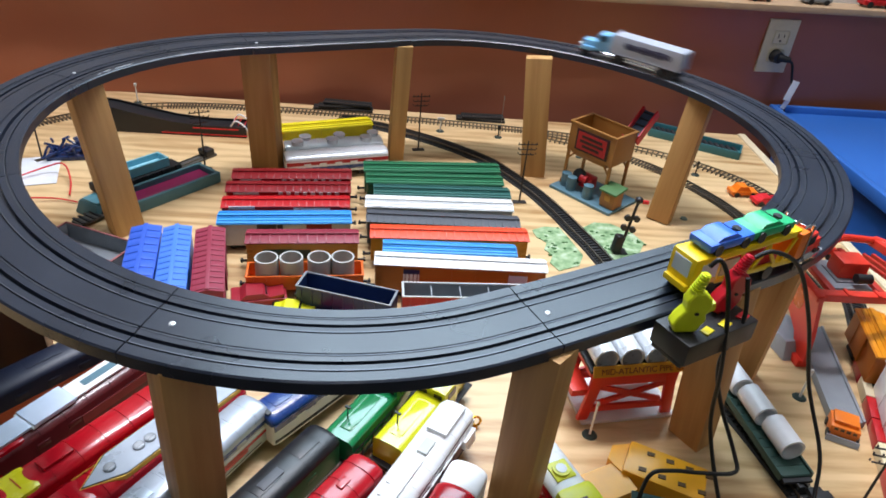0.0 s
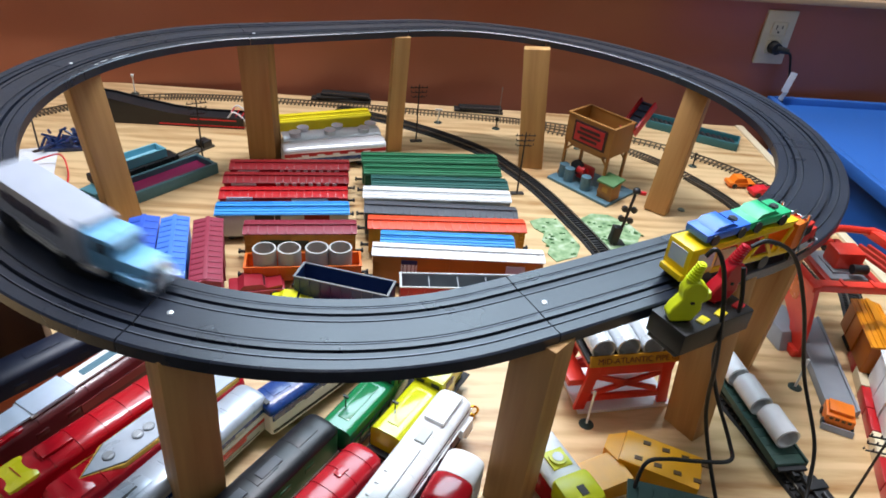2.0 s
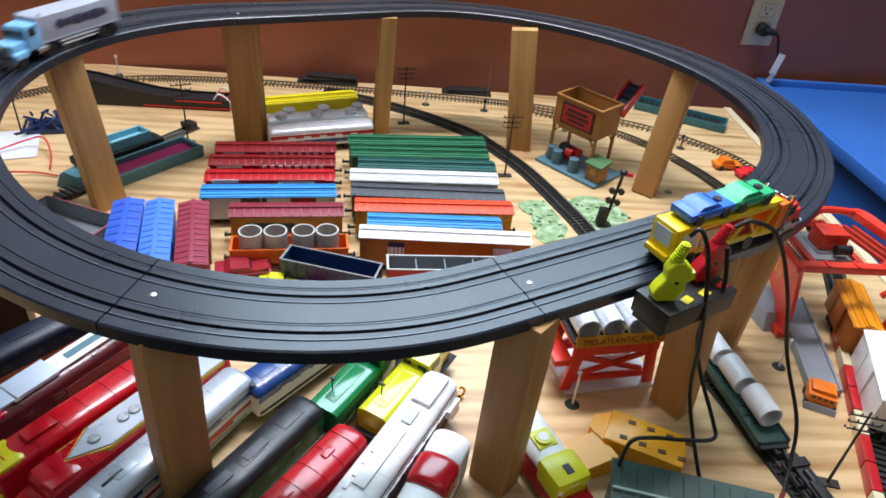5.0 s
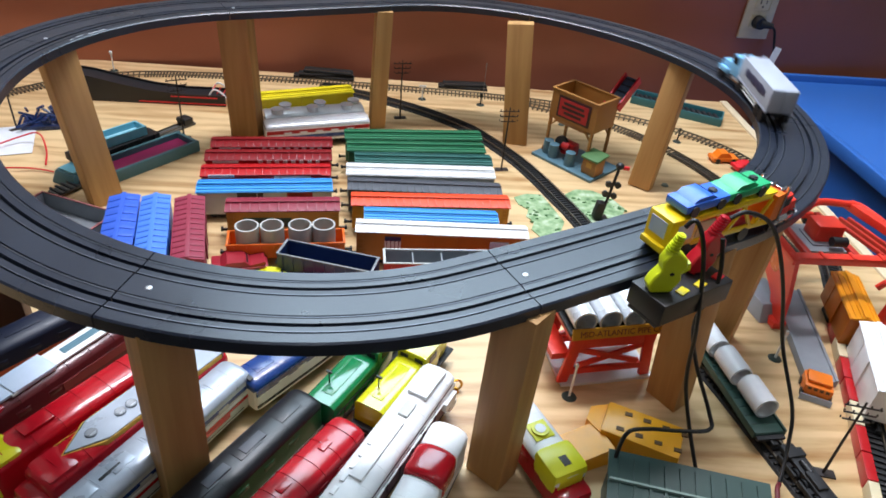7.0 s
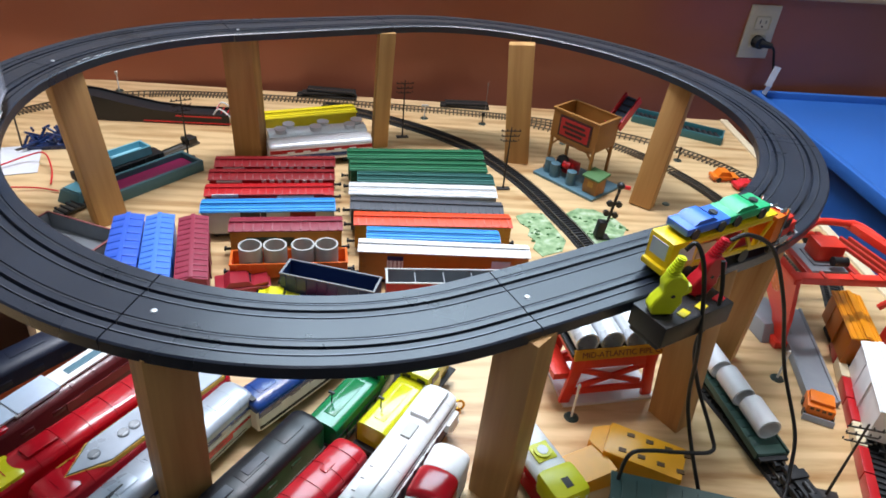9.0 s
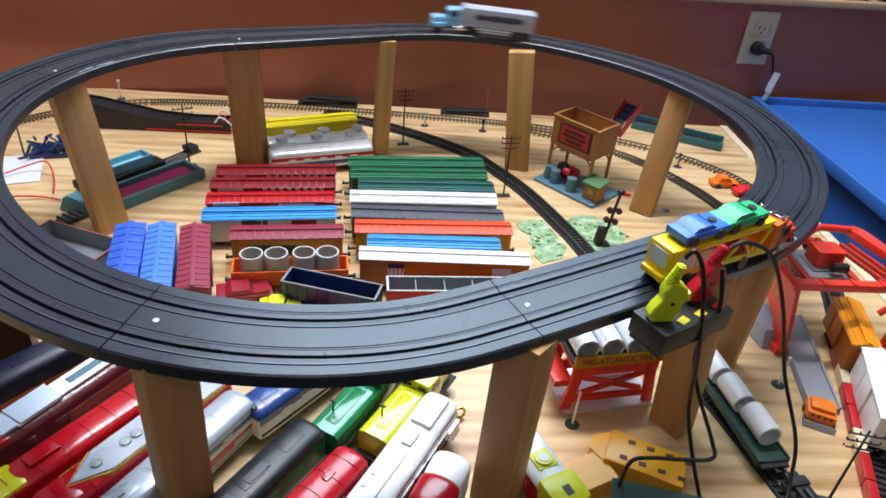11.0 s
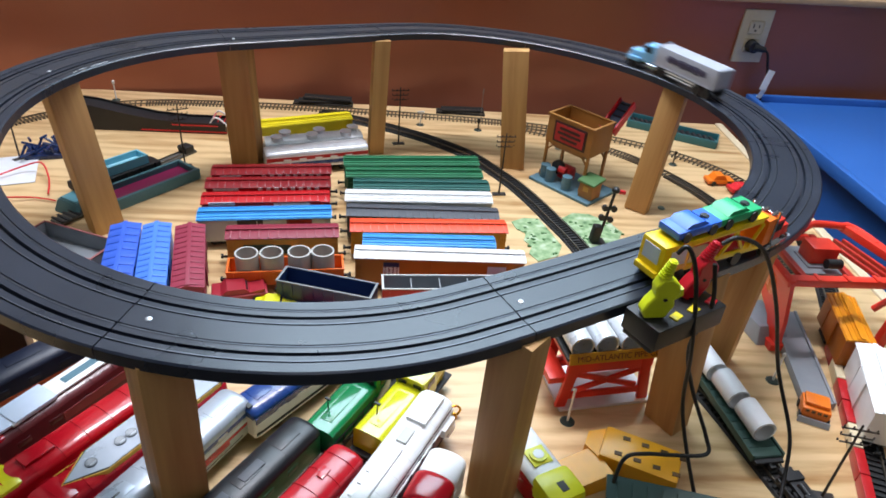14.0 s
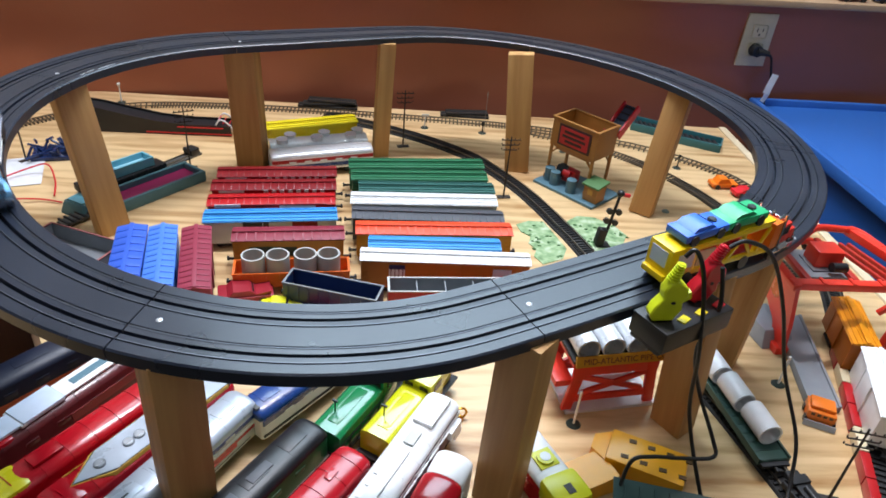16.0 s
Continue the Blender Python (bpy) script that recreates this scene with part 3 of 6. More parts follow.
def cowl_loco(label, x, y, yaw, L, side, roof, height=0.052, nose=None, nose_at=-1, stripes=(), fans=4, boxes=(), marks=(), vents=0, hub=None):
    """Full-width streamlined unit or coach; the roof skin, stripes and roof gear are pieces of their own."""
    lo = loco_base(label, x, y, yaw, L)
    w = 0.035
    part("body", Shape().loft(rounded_ends(cowl_profile(w, 0.012, height - 0.0006, 0.0155), -L / 2, L / 2)), side, lo)
    if roof is not None:
        part("roof_skin", Shape().loft(rounded_ends([(v * 1.008, z) for v, z in cowl_profile(w, height - 0.0085, height, 0.0155)], -L / 2 - 0.0003, L / 2 + 0.0003)), roof, lo)
    if nose is not None:
        s = Shape().box(nose_at * (L / 2 - 0.002), 0, 0.025, 0.030, w - 0.001, 0.026, bevel=0.008).box(nose_at * (L / 2 - 0.016), 0, 0.041, 0.028, w - 0.003, 0.021, bevel=0.006)
        n = part("nose", s, nose, lo)
        for sy in (-1, 1):
            part("windscreen", Shape().box(nose_at * (L / 2 - 0.003), sy * 0.0075, 0.043, 0.0015, 0.011, 0.007, ry=nose_at * 20), MATS["dark_glass"], n)
        part("headlight", Shape().cyl((nose_at * (L / 2 + 0.011), 0, 0.030), (nose_at * (L / 2 + 0.0145), 0, 0.030), 0.003, seg=12), CHROME, n)
    seam = None
    for k in range(8):
        at = pose(-L / 2 + L * (k + 0.7) / 8.4, 0, 0)
        if seam is None:
            seam = part("roof_seam", Shape().prism([(v * 1.011, z + 0.0002) for v, z in cowl_profile(w, height - 0.0080, height, 0.0155)], -0.0004, 0.0004, "x"), roof or side, lo, at=at)
        else:
            again(seam, lo, at)
    for k in range(5):
        for sy in (-1, 1):
            part("side_louvre", Shape().box(-L * 0.30 + k * L * 0.15, sy * (w / 2), height - 0.017, 0.012, 0.0012, 0.0055, bevel=0.0003), side, lo)
    part("grab_rail", Shape().tube([(-L * 0.42, -w / 2 - 0.001, 0.0165), (0, -w / 2 - 0.0012, 0.0165), (L * 0.42, -w / 2 - 0.001, 0.0165)], 0.0004, 6), UNDER, lo)
    for z, h, m in stripes:
        part("side_stripe", Shape().box(0, -w / 2, z, L - 0.002, 0.0010, h).box(0, w / 2, z, L - 0.002, 0.0010, h), m, lo)
    fan = None
    for i in range(fans):
        px = (-0.042, -0.014, -0.003, 0.014)[i]
        if fan is None:
            f = Shape().cyl((0, 0, 0), (0, 0, 0.0012), 0.0050, seg=20)
            fan = part("roof_fan", f, mat("fan_rim_grey", "6c7076", 0.4, 0.5), lo, at=pose(px, 0, height + 0.0002))
            part("fan_hub", Shape().cyl((0, 0, 0.0012), (0, 0, 0.0016), 0.0040, seg=16), hub or roof or side, fan)
        else:
            f2 = again(fan, lo, pose(px, 0, height + 0.0002))
            again(fan.children[0], f2, Matrix())
    for bx, sx, sy, sz, m in boxes:
        part("roof_box", Shape().box(bx, 0, height + sz / 2 - 0.0006, sx, sy, sz, bevel=0.0008), m, lo)
    for k in range(vents):
        part("roof_panel", Shape().box(-L * 0.36 + k * L * 0.72 / max(1, vents - 1), 0, height - 0.0001, L * 0.5 / vents, 0.012, 0.0012, bevel=0.0004), roof or side, lo)
    for mx, mz, sx, sz, m in marks:
        part("marking", Shape().box(mx, -w / 2 - 0.0004, mz, sx, 0.0010, sz), m, lo)
    return lo


def hood_loco(label, x, y, yaw, L, paint):
    """Road switcher: narrow long hood, cab at the far end, walkway with handrails and a horn mast."""
    lo = loco_base(label, x, y, yaw, L)
    part("walkway", Shape().box(0, 0, 0.0165, L, 0.034, 0.0022, bevel=0.0005), UNDER, lo)
    h = part("long_hood", Shape().prism(cowl_profile(0.0325, 0.0176, 0.043, 0.009), -L / 2 + 0.006, L / 2 - 0.062, "x"), paint, lo)
    part("hood_panel", Shape().box(-0.028, 0, 0.0432, L * 0.36, 0.012, 0.0008, bevel=0.0003), paint, h)
    for k in range(6):
        part("louvre", Shape().box(-L / 2 + 0.024 + k * 0.010, -0.0158, 0.030, 0.0055, 0.0008, 0.009), paint, h)
    c = part("cab", Shape().box(L / 2 - 0.048, 0, 0.034, 0.028, 0.033, 0.033, bevel=0.0012).box(L / 2 - 0.048, 0, 0.0515, 0.031, 0.034, 0.0025, bevel=0.001), paint, lo)
    for sy in (-1, 1):
        part("cab_window", Shape().box(L / 2 - 0.0625, sy * 0.0085, 0.043, 0.0008, 0.009, 0.008), MATS["dark_glass"], c)
        part("cab_window", Shape().box(L / 2 - 0.048, sy * 0.0167, 0.043, 0.014, 0.0008, 0.008), MATS["dark_glass"], c)
        rail = Shape().tube([(-L / 2 + 0.004, sy * 0.0168, 0.030), (0, sy * 0.0168, 0.030), (L / 2 - 0.066, sy * 0.0168, 0.030)], 0.0005, 6)
        for k in range(5):
            px = -L / 2 + 0.006 + k * (L - 0.076) / 4
            rail.cyl((px, sy * 0.0168, 0.017), (px, sy * 0.0168, 0.030), 0.0005, seg=6)
        part("handrail", rail, UNDER, lo)
    part("short_hood", Shape().box(L / 2 - 0.020, 0, 0.028, 0.026, 0.025, 0.021, bevel=0.003), paint, lo)
    part("horn_mast", Shape().cyl((-L / 2 + 0.030, 0.006, 0.043), (-L / 2 + 0.030, 0.006, 0.056), 0.0007, seg=8).box(-L / 2 + 0.030, 0.006, 0.057, 0.002, 0.006, 0.002), BLACK, lo)
    return lo


def front_row():
    mat("dark_glass", "22262c", 0.1)
    gold = mat("lettering_gold", "d8a83a", 0.45)
    navy = mat("paint_loco_navy", "141b30", 0.45, coat=0.0)
    rust = mat("paint_loco_orange", "b8481a", 0.35)
    cowl_loco("navy black diesel locomotive with orange-red lower stripe", -0.392, 0.476, 56, 0.20, navy, navy, stripes=[(0.022, 0.011, rust)], fans=0, vents=3)
    cowl_loco("maroon diesel locomotive with a silver-grey roof and red nose", -0.334, 0.452, 64, 0.20, P["loco_maroon"], None, nose=P["loco_red"], fans=0,
              boxes=[(-0.0405, 0.040, 0.026, 0.0045, P["pale_blue"]), (0.038, 0.115, 0.021, 0.0025, P["white"]), (0.040, 0.092, 0.008, 0.0034, P["slate_blue"]), (-0.076, 0.030, 0.022, 0.003, P["pale_blue"]), (-0.060, 0.006, 0.027, 0.0028, P["grey_white"])], marks=[(0.015, 0.032, 0.075, 0.010, mat("lettering_dull_red", "8c3436", 0.5))])
    cowl_loco("glossy red diesel locomotive with a yellow nose and gold marks", -0.293, 0.409, 61, 0.198, P["loco_red"], None, nose=P["loco_yellow"], fans=0, boxes=[(-0.050, 0.026, 0.014, 0.003, P["loco_red"])],
              marks=[(-0.02, 0.033, 0.06, 0.006, gold)])
    v = cowl_loco("silver and red diesel locomotive with a pointed silver roof panel", -0.249, 0.398, 62, 0.185, P["loco_red"], None, nose=P["loco_red"], fans=4, hub=P["silver"], marks=[(0.02, 0.022, 0.12, 0.012, P["silver"])])
    tip = [(-0.066, 0.0), (-0.036, 0.0150), (0.088, 0.0150), (0.088, -0.0150), (-0.036, -0.0150)]
    part("silver_roof_panel", Shape().prism(tip, 0.0478, 0.0523, "z"), mat("paint_satin_silver", "b4bbc6", 0.28, 0.3), v, "silver arrow-shaped roof panel with gold edge")
    part("gold_edge", Shape().prism([(a * 1.0 - 0.0015, b * 1.04) for a, b in tip], 0.0474, 0.0519, "z"), BLACK, v)
    part("gold_line", Shape().prism([(a * 1.0 - 0.0032, b * 1.08) for a, b in tip], 0.0470, 0.0515, "z"), gold, v)
    cowl_loco("silver passenger locomotive with white roof, blue and red stripes", -0.219, 0.368, 65, 0.195, P["grey_white"], mat("paint_satin_silver", "b4bbc6", 0.28, 0.3), fans=0, vents=5, stripes=[(0.037, 0.004, P["loco_blue"]), (0.030, 0.003, P["white"]), (0.0255, 0.003, P["loco_red"])],
              boxes=[(-0.045, 0.020, 0.003, 0.0012, BLACK)], marks=[(0.05, 0.022, 0.03, 0.004, P["loco_red"])])
    cowl_loco("blue and white diesel locomotive with black end", -0.1235, 0.513, 56, 0.165, P["white"], P["loco_blue"], fans=0, height=0.046, stripes=[(0.0335, 0.007, P["loco_blue"]), (0.0165, 0.003, BLACK)], boxes=[(-0.079, 0.005, 0.018, 0.0015, BLACK), (-0.02, 0.03, 0.008, 0.0015, P["loco_blue"])], vents=4)
    cowl_loco("black diesel locomotive with dark green sides", -0.152, 0.341, 62, 0.20, mat("paint_loco_dark_green", "227040", 0.3, coat=0.2), mat("paint_black_satin", "0a0c12", 0.36), fans=0, vents=4, stripes=[(0.0185, 0.002, P["grey_white"])], boxes=[(0.030, 0.024, 0.009, 0.002, P["dark_grey"]), (-0.010, 0.024, 0.009, 0.002, P["dark_grey"])])
    hood_loco("green road switcher locomotive with long hood", -0.067, 0.486, 65, 0.142, mat("paint_green_gloss", "127a46", 0.09, coat=0.6))
    hood_loco("yellow road switcher locomotive with long hood", -0.020, 0.485, 64, 0.142, mat("paint_yellow_gloss", "ccca14", 0.09, coat=0.6))
    cowl_loco("glossy crimson rounded tank-like car", -0.103, 0.330, 61, 0.17, mat("paint_crimson", "b01422", 0.2, coat=0.3), None, height=0.05, fans=0, vents=0, boxes=[(0.05, 0.012, 0.007, 0.0016, P["loco_red"]), (0.0, 0.012, 0.007, 0.0016, P["loco_red"])], stripes=[(0.030, 0.002, P["loco_maroon"])])
    wl = cowl_loco("white-roofed locomotive with weathered purple-brown sides", -0.026, 0.392, 66, 0.19, mat("weathered_purple", "5c3c46", 0.5, var=0.6, scale=160), P["white"], fans=0, boxes=[(0.068, 0.040, 0.020, 0.0045, P["white"]), (0.030, 0.018, 0.010, 0.003, P["grey_white"]), (-0.02, 0.07, 0.012, 0.003, P["white"])], stripes=[(0.037, 0.006, P["white"])])
    for k in range(7):
        part("side_hatch", Shape().box(-0.070 + k * 0.0215, -0.0182, 0.028, 0.013, 0.0016, 0.014, bevel=0.0004), mat("weathered_purple", "5c3c46", 0.5, var=0.6, scale=160), wl)
        part("hatch_ledge", Shape().box(-0.070 + k * 0.0215, -0.0186, 0.0355, 0.016, 0.0026, 0.0016, bevel=0.0003), P["white"], wl)
    for k in range(5):
        part("roof_vent", Shape().box(-0.072 + k * 0.014, 0.0085, 0.0518, 0.008, 0.004, 0.0022, bevel=0.0004), P["white"], wl)
    part("side_step", Shape().box(0.078, -0.0200, 0.030, 0.022, 0.006, 0.010, bevel=0.001).box(0.084, -0.0200, 0.020, 0.014, 0.006, 0.008, bevel=0.001), P["white"], wl)
    part("side_rail", Shape().tube([(-0.080, -0.0205, 0.040), (0.0, -0.0207, 0.041), (0.062, -0.0205, 0.040)], 0.0005, 6), P["white"], wl)
    s = cowl_loco("small red and white locomotive with a red cab roof", 0.001, 0.340, 70, 0.15, P["white"], P["white"], height=0.048, fans=0, boxes=[(-0.02, 0.03, 0.010, 0.002, P["white"])])
    part("cab_roof", Shape().loft(rounded_ends([(v, z) for v, z in cowl_profile(0.037, 0.030, 0.0535, 0.0165)], 0.012, 0.046)), P["loco_red"], s, "red rounded cab roof")
    part("end_hood", Shape().loft(rounded_ends([(v, z) for v, z in cowl_profile(0.0355, 0.030, 0.0505, 0.0165)], 0.044, 0.0755)), P["white"], s)
    y = cowl_loco("red, white and lemon yellow diesel locomotive with round nose", 0.100, 0.426, 120, 0.125, P["loco_red"], P["white"], height=0.046, fans=0, boxes=[(-0.012, 0.020, 0.020, 0.0015, P["lemon"])])
    part("nose_hood", Shape().box(-0.046, 0, 0.036, 0.034, 0.037, 0.026, bevel=0.007), P["lemon"], y, "lemon yellow rounded nose hood")
    part("nose_lip", Shape().box(-0.066, 0, 0.020, 0.020, 0.034, 0.022, bevel=0.006), P["loco_red"], y)
    part("hatch_ring", Shape().cyl((-0.012, 0, 0.046), (-0.012, 0, 0.049), 0.008, seg=20), P["lemon"], y)
    part("hatch_cap", Shape().cyl((-0.012, 0, 0.0485), (-0.012, 0, 0.0495), 0.005, seg=16), P["white"], y)
    part("nose_mark", Shape().box(-0.050, 0, 0.0492, 0.010, 0.007, 0.0008), LETTER_DARK, y)

    b = thing("brass_bell", "small loose brass bell ring on the plywood", "toy part", pose(0.0305, 0.497, 0.0, 0, 0, 20))
    br = mat("brass", "c8962e", 0.25, 0.8)
    part("ring", Shape().tube([(0.007 * math.cos(k * math.pi / 6), 0, 0.0085 + 0.007 * math.sin(k * math.pi / 6)) for k in range(13)], 0.0013, 8), br, b)
    part("bell_cup", Shape().lathe([(0.0045, 0.0), (0.0042, 0.001), (0.003, 0.004), (0.001, 0.0055)]), br, b)


front_row()


# ---- cars behind the yard ----
def back_cars():
    boxcar("yellow boxcar standing behind the others", -0.258, 1.118, 27, 0.165, 0.036, 0.052, P["yellow"], P["yellow"], ribs=3)
    car = thing("toy_hopper", "silver covered hopper car with round roof hatches", "model train car", pose(-0.232, 1.064, 0, 0, 0, 24), "model freight cars")
    L = 0.165
    part("body", Shape().prism(cowl_profile(0.036, 0.012, 0.046, 0.016), -L / 2, L / 2, "x"), mat("silver_plastic", "eceef2", 0.16, 0.30, 0.03), car)
    for k in range(7):
        part("body_band", Shape().prism([(a * 1.02, b + 0.0004) for a, b in cowl_profile(0.036, 0.014, 0.046, 0.016)], -L / 2 + 0.004 + k * 0.0255, -L / 2 + 0.0056 + k * 0.0255, "x"), MATS["silver_plastic"], car)
    for px in (-0.058, 0.0, 0.058):
        for py in (-0.008, 0.009):
            hx = px + (0.012 if py > 0 else -0.004)
            h = part("roof_hatch", Shape().cyl((hx, py, 0.044), (hx, py, 0.050), 0.0095, 0.0085, seg=20), MATS["silver_plastic"], car)
            part("hatch_rim", Shape().cyl((hx, py, 0.050), (hx, py, 0.0515), 0.0102, seg=20), MATS["silver_plastic"], h)
    for sx in (-1, 1):
        bogie(car, sx * 0.055)
        coupler(car, sx * (L / 2 - 0.001), sx)
    cowl_loco("silver coach with red and blue side stripes", -0.220, 1.030, 24, 0.17, P["white"], MATS["silver_plastic"], height=0.044, fans=0, stripes=[(0.030, 0.006, P["red"]), (0.020, 0.006, P["loco_blue"])], vents=5)


back_cars()


# ---- railway laid on the table ----
def curve_points(pts, step=0.0054):
    out, fine = [], []
    P2 = [Vector((p[0], p[1], 0)) for p in pts]
    for i in range(len(P2) - 1):
        a, b, c, d = P2[max(0, i - 1)], P2[i], P2[i + 1], P2[min(len(P2) - 1, i + 2)]
        for k in range(24):
            t = k / 24
            fine.append(0.5 * ((2 * b) + (c - a) * t + (2 * a - 5 * b + 4 * c - d) * t * t + (3 * b - a - 3 * c + d) * t ** 3))
    fine.append(P2[-1])
    out.append(fine[0])
    for q in fine:
        if (q - out[-1]).length >= step:
            out.append(q)
    return out


TIES = mat("tie_dark_plastic", "3c352c", 0.6)
ROADBED = mat("roadbed_black", "1d1c1c", 0.55)


def railway(label, pts, bed=False):
    tr = thing("model_railway_track", label, "toy railway track", Matrix(), "railway tracks on the table")
    line = curve_points(pts)
    rails = [[], []]
    ties, beds, bed_ring = Shape(), Shape(), []
    for i, q in enumerate(line):
        d = (line[min(i + 1, len(line) - 1)] - line[max(i - 1, 0)]).normalized()
        n = Vector((-d.y, d.x, 0))
        yaw = math.degrees(math.atan2(d.y, d.x))
        ties.box(q.x, q.y, 0.0016 + (0.002 if bed else 0), 0.0024, 0.0265, 0.0022, rz=yaw)
        if bed:
            bed_ring.append([beds.bm.verts.new((q.x + n.x * u, q.y + n.y * u, h)) for u, h in ((-0.0165, 0.0), (0.0165, 0.0), (0.0145, 0.0024), (-0.0145, 0.0024))])
        for k, s in enumerate((-0.00825, 0.00825)):
            rails[k].append((q.x + n.x * s, q.y + n.y * s))
    tagged(part("tie_strip", ties, ROADBED if bed else TIES, tr), "row of dark plastic ties", kind="stuff")
    if bed:
        for a, b in zip(bed_ring, bed_ring[1:]):
            for k in range(4):
                beds.bm.faces.new((a[k], a[(k + 1) % 4], b[(k + 1) % 4], b[k]))
        part("roadbed", beds, ROADBED, tr)
    z = 0.0027 + (0.002 if bed else 0)
    for r in rails:
        s = Shape()
        ring = []
        for i, (x, y) in enumerate(r):
            a, b = r[max(0, i - 1)], r[min(len(r) - 1, i + 1)]
            d = Vector((b[0] - a[0], b[1] - a[1])).normalized()
            nx, ny = -d.y * 0.0008, d.x * 0.0008
            ring.append([s.bm.verts.new((x + u * nx, y + u * ny, z + h)) for u, h in ((-1, 0), (1, 0), (1, 0.0022), (-1, 0.0022))])
        for a, b in zip(ring, ring[1:]):
            for k in range(4):
                s.bm.faces.new((a[k], a[(k + 1) % 4], b[(k + 1) % 4], b[k]))
        s.bm.faces.new(ring[0][::-1])
        s.bm.faces.new(ring[-1])
        part("rail", s, STEEL, tr)


railway("grey railway track curving along the wall side of the table",
        [(-0.86, 0.93), (-0.80, 1.06), (-0.70, 1.18), (-0.60, 1.238), (-0.459, 1.268), (-0.28, 1.286), (-0.10, 1.296), (0.08, 1.300), (0.20, 1.292), (0.33, 1.262), (0.433, 1.215), (0.51, 1.150), (0.552, 1.07)])
railway("dark railway track branching across the table between grass mats",
        [(-0.26, 1.268), (-0.172, 1.243), (-0.115, 1.222), (-0.047, 1.190), (0.029, 1.140), (0.070, 1.093), (0.117, 1.028), (0.151, 0.966), (0.174, 0.917), (0.196, 0.870), (0.222, 0.80), (0.253, 0.71), (0.290, 0.62), (0.322, 0.54), (0.350, 0.455), (0.376, 0.375)], True)
railway("railway siding running beside the coal loader",
        [(0.12, 1.280), (0.215, 1.252), (0.308, 1.206), (0.364, 1.161), (0.405, 1.110), (0.440, 1.054), (0.466, 0.99), (0.490, 0.90), (0.505, 0.82)])
railway("dark railway track along the table edge under the crane",
        [(0.560, 0.86), (0.545, 0.79), (0.525, 0.72), (0.507, 0.664), (0.484, 0.575), (0.460, 0.49), (0.435, 0.41)], True)


# ---- lineside things ----
def telephone_pole(x, y, h, lean=0, yaw=10, arms=3):
    t = thing("telephone_pole", "dark brown toy telephone pole with crossarms on the table", "toy pole", pose(x, y, 0, 0, lean, yaw), "toy telephone poles")
    m = mat("pole_brown_plastic", "2c2320", 0.5)
    part("pole", Shape().cyl((0, 0, 0), (0, 0, h), 0.0015, 0.0010, seg=10), m, t)
    part("foot", Shape().box(0, 0, 0.001, 0.022, 0.010, 0.002, bevel=0.0008), m, t)
    for k in range(arms):
        z = h - 0.006 - k * 0.0085
        a = part("crossarm", Shape().box(0, 0, z, 0.032 - 0.004 * k, 0.0013, 0.0015, bevel=0.0003), m, t)
        for dx in (-0.014, -0.006, 0.006, 0.014):
            part("insulator", Shape().cyl((dx, 0, z + 0.001), (dx, 0, z + 0.0032), 0.0008, seg=8), m, a)


telephone_pole(0.088, 0.995, 0.108, yaw=12)
telephone_pole(-0.095, 1.158, 0.108, yaw=18)
telephone_pole(-0.430, 0.994, 0.105, yaw=30)
telephone_pole(-0.688, 0.968, 0.10, yaw=60)
telephone_pole(0.388, 0.437, 0.098, lean=0, yaw=-8, arms=3)


def small_sign(label, x, y, h, post_m, head_m, head):
    t = thing("lineside_sign", label, "toy sign", pose(x, y, 0, 0, 0, 8), "small lineside signs")
    part("post", Shape().cyl((0, 0, 0.0015), (0, 0, h), 0.0013, seg=8), post_m, t)
    part("foot", Shape().cyl((0, 0, 0), (0, 0, 0.0018), 0.008, 0.006, seg=14), mat("dark_green_foot", "1f3028", 0.5), t)
    part("head", Shape().box(0, 0, h, *head, bevel=0.0008), head_m, t)
    return t


small_sign("white crossing sign on a thin post by the track", -0.062, 1.256, 0.026, WHITE, WHITE, (0.014, 0.002, 0.005))
small_sign("white post marker near the wall", -0.657, 1.244, 0.036, WHITE, WHITE, (0.005, 0.004, 0.006))
sig = small_sign("small dark track signal", 0.052, 1.256, 0.020, BLACK, BLACK, (0.006, 0.006, 0.008))
part("mast", Shape().cyl((0.003, 0, 0.002), (0.003, 0, 0.082), 0.0006, seg=6).box(0.003, 0, 0.080, 0.002, 0.001, 0.008), mat("mast_grey", "9a948c", 0.4), sig, "thin grey mast")
small_sign("white thin post on a dark round foot", 0.150, 0.505, 0.045, WHITE, WHITE, (0.003, 0.003, 0.004))
small_sign("white thin post on a green foot", 0.398, 0.597, 0.040, WHITE, WHITE, (0.003, 0.003, 0.004))
small_sign("dark stub signal beside the siding", 0.418, 1.175, 0.024, BLACK, BLACK, (0.004, 0.004, 0.006))
for x, y in ((0.357, 0.997), (0.205, 1.20)):
    tagged(link("steel_screw_cap", Shape().cyl((x, y, 0), (x, y, 0.0022), 0.0062, 0.005, seg=16), mat("cap_green_grey", "6a756a", 0.35, 0.4)), "small grey-green round cap lying on the plywood", "screw cap")


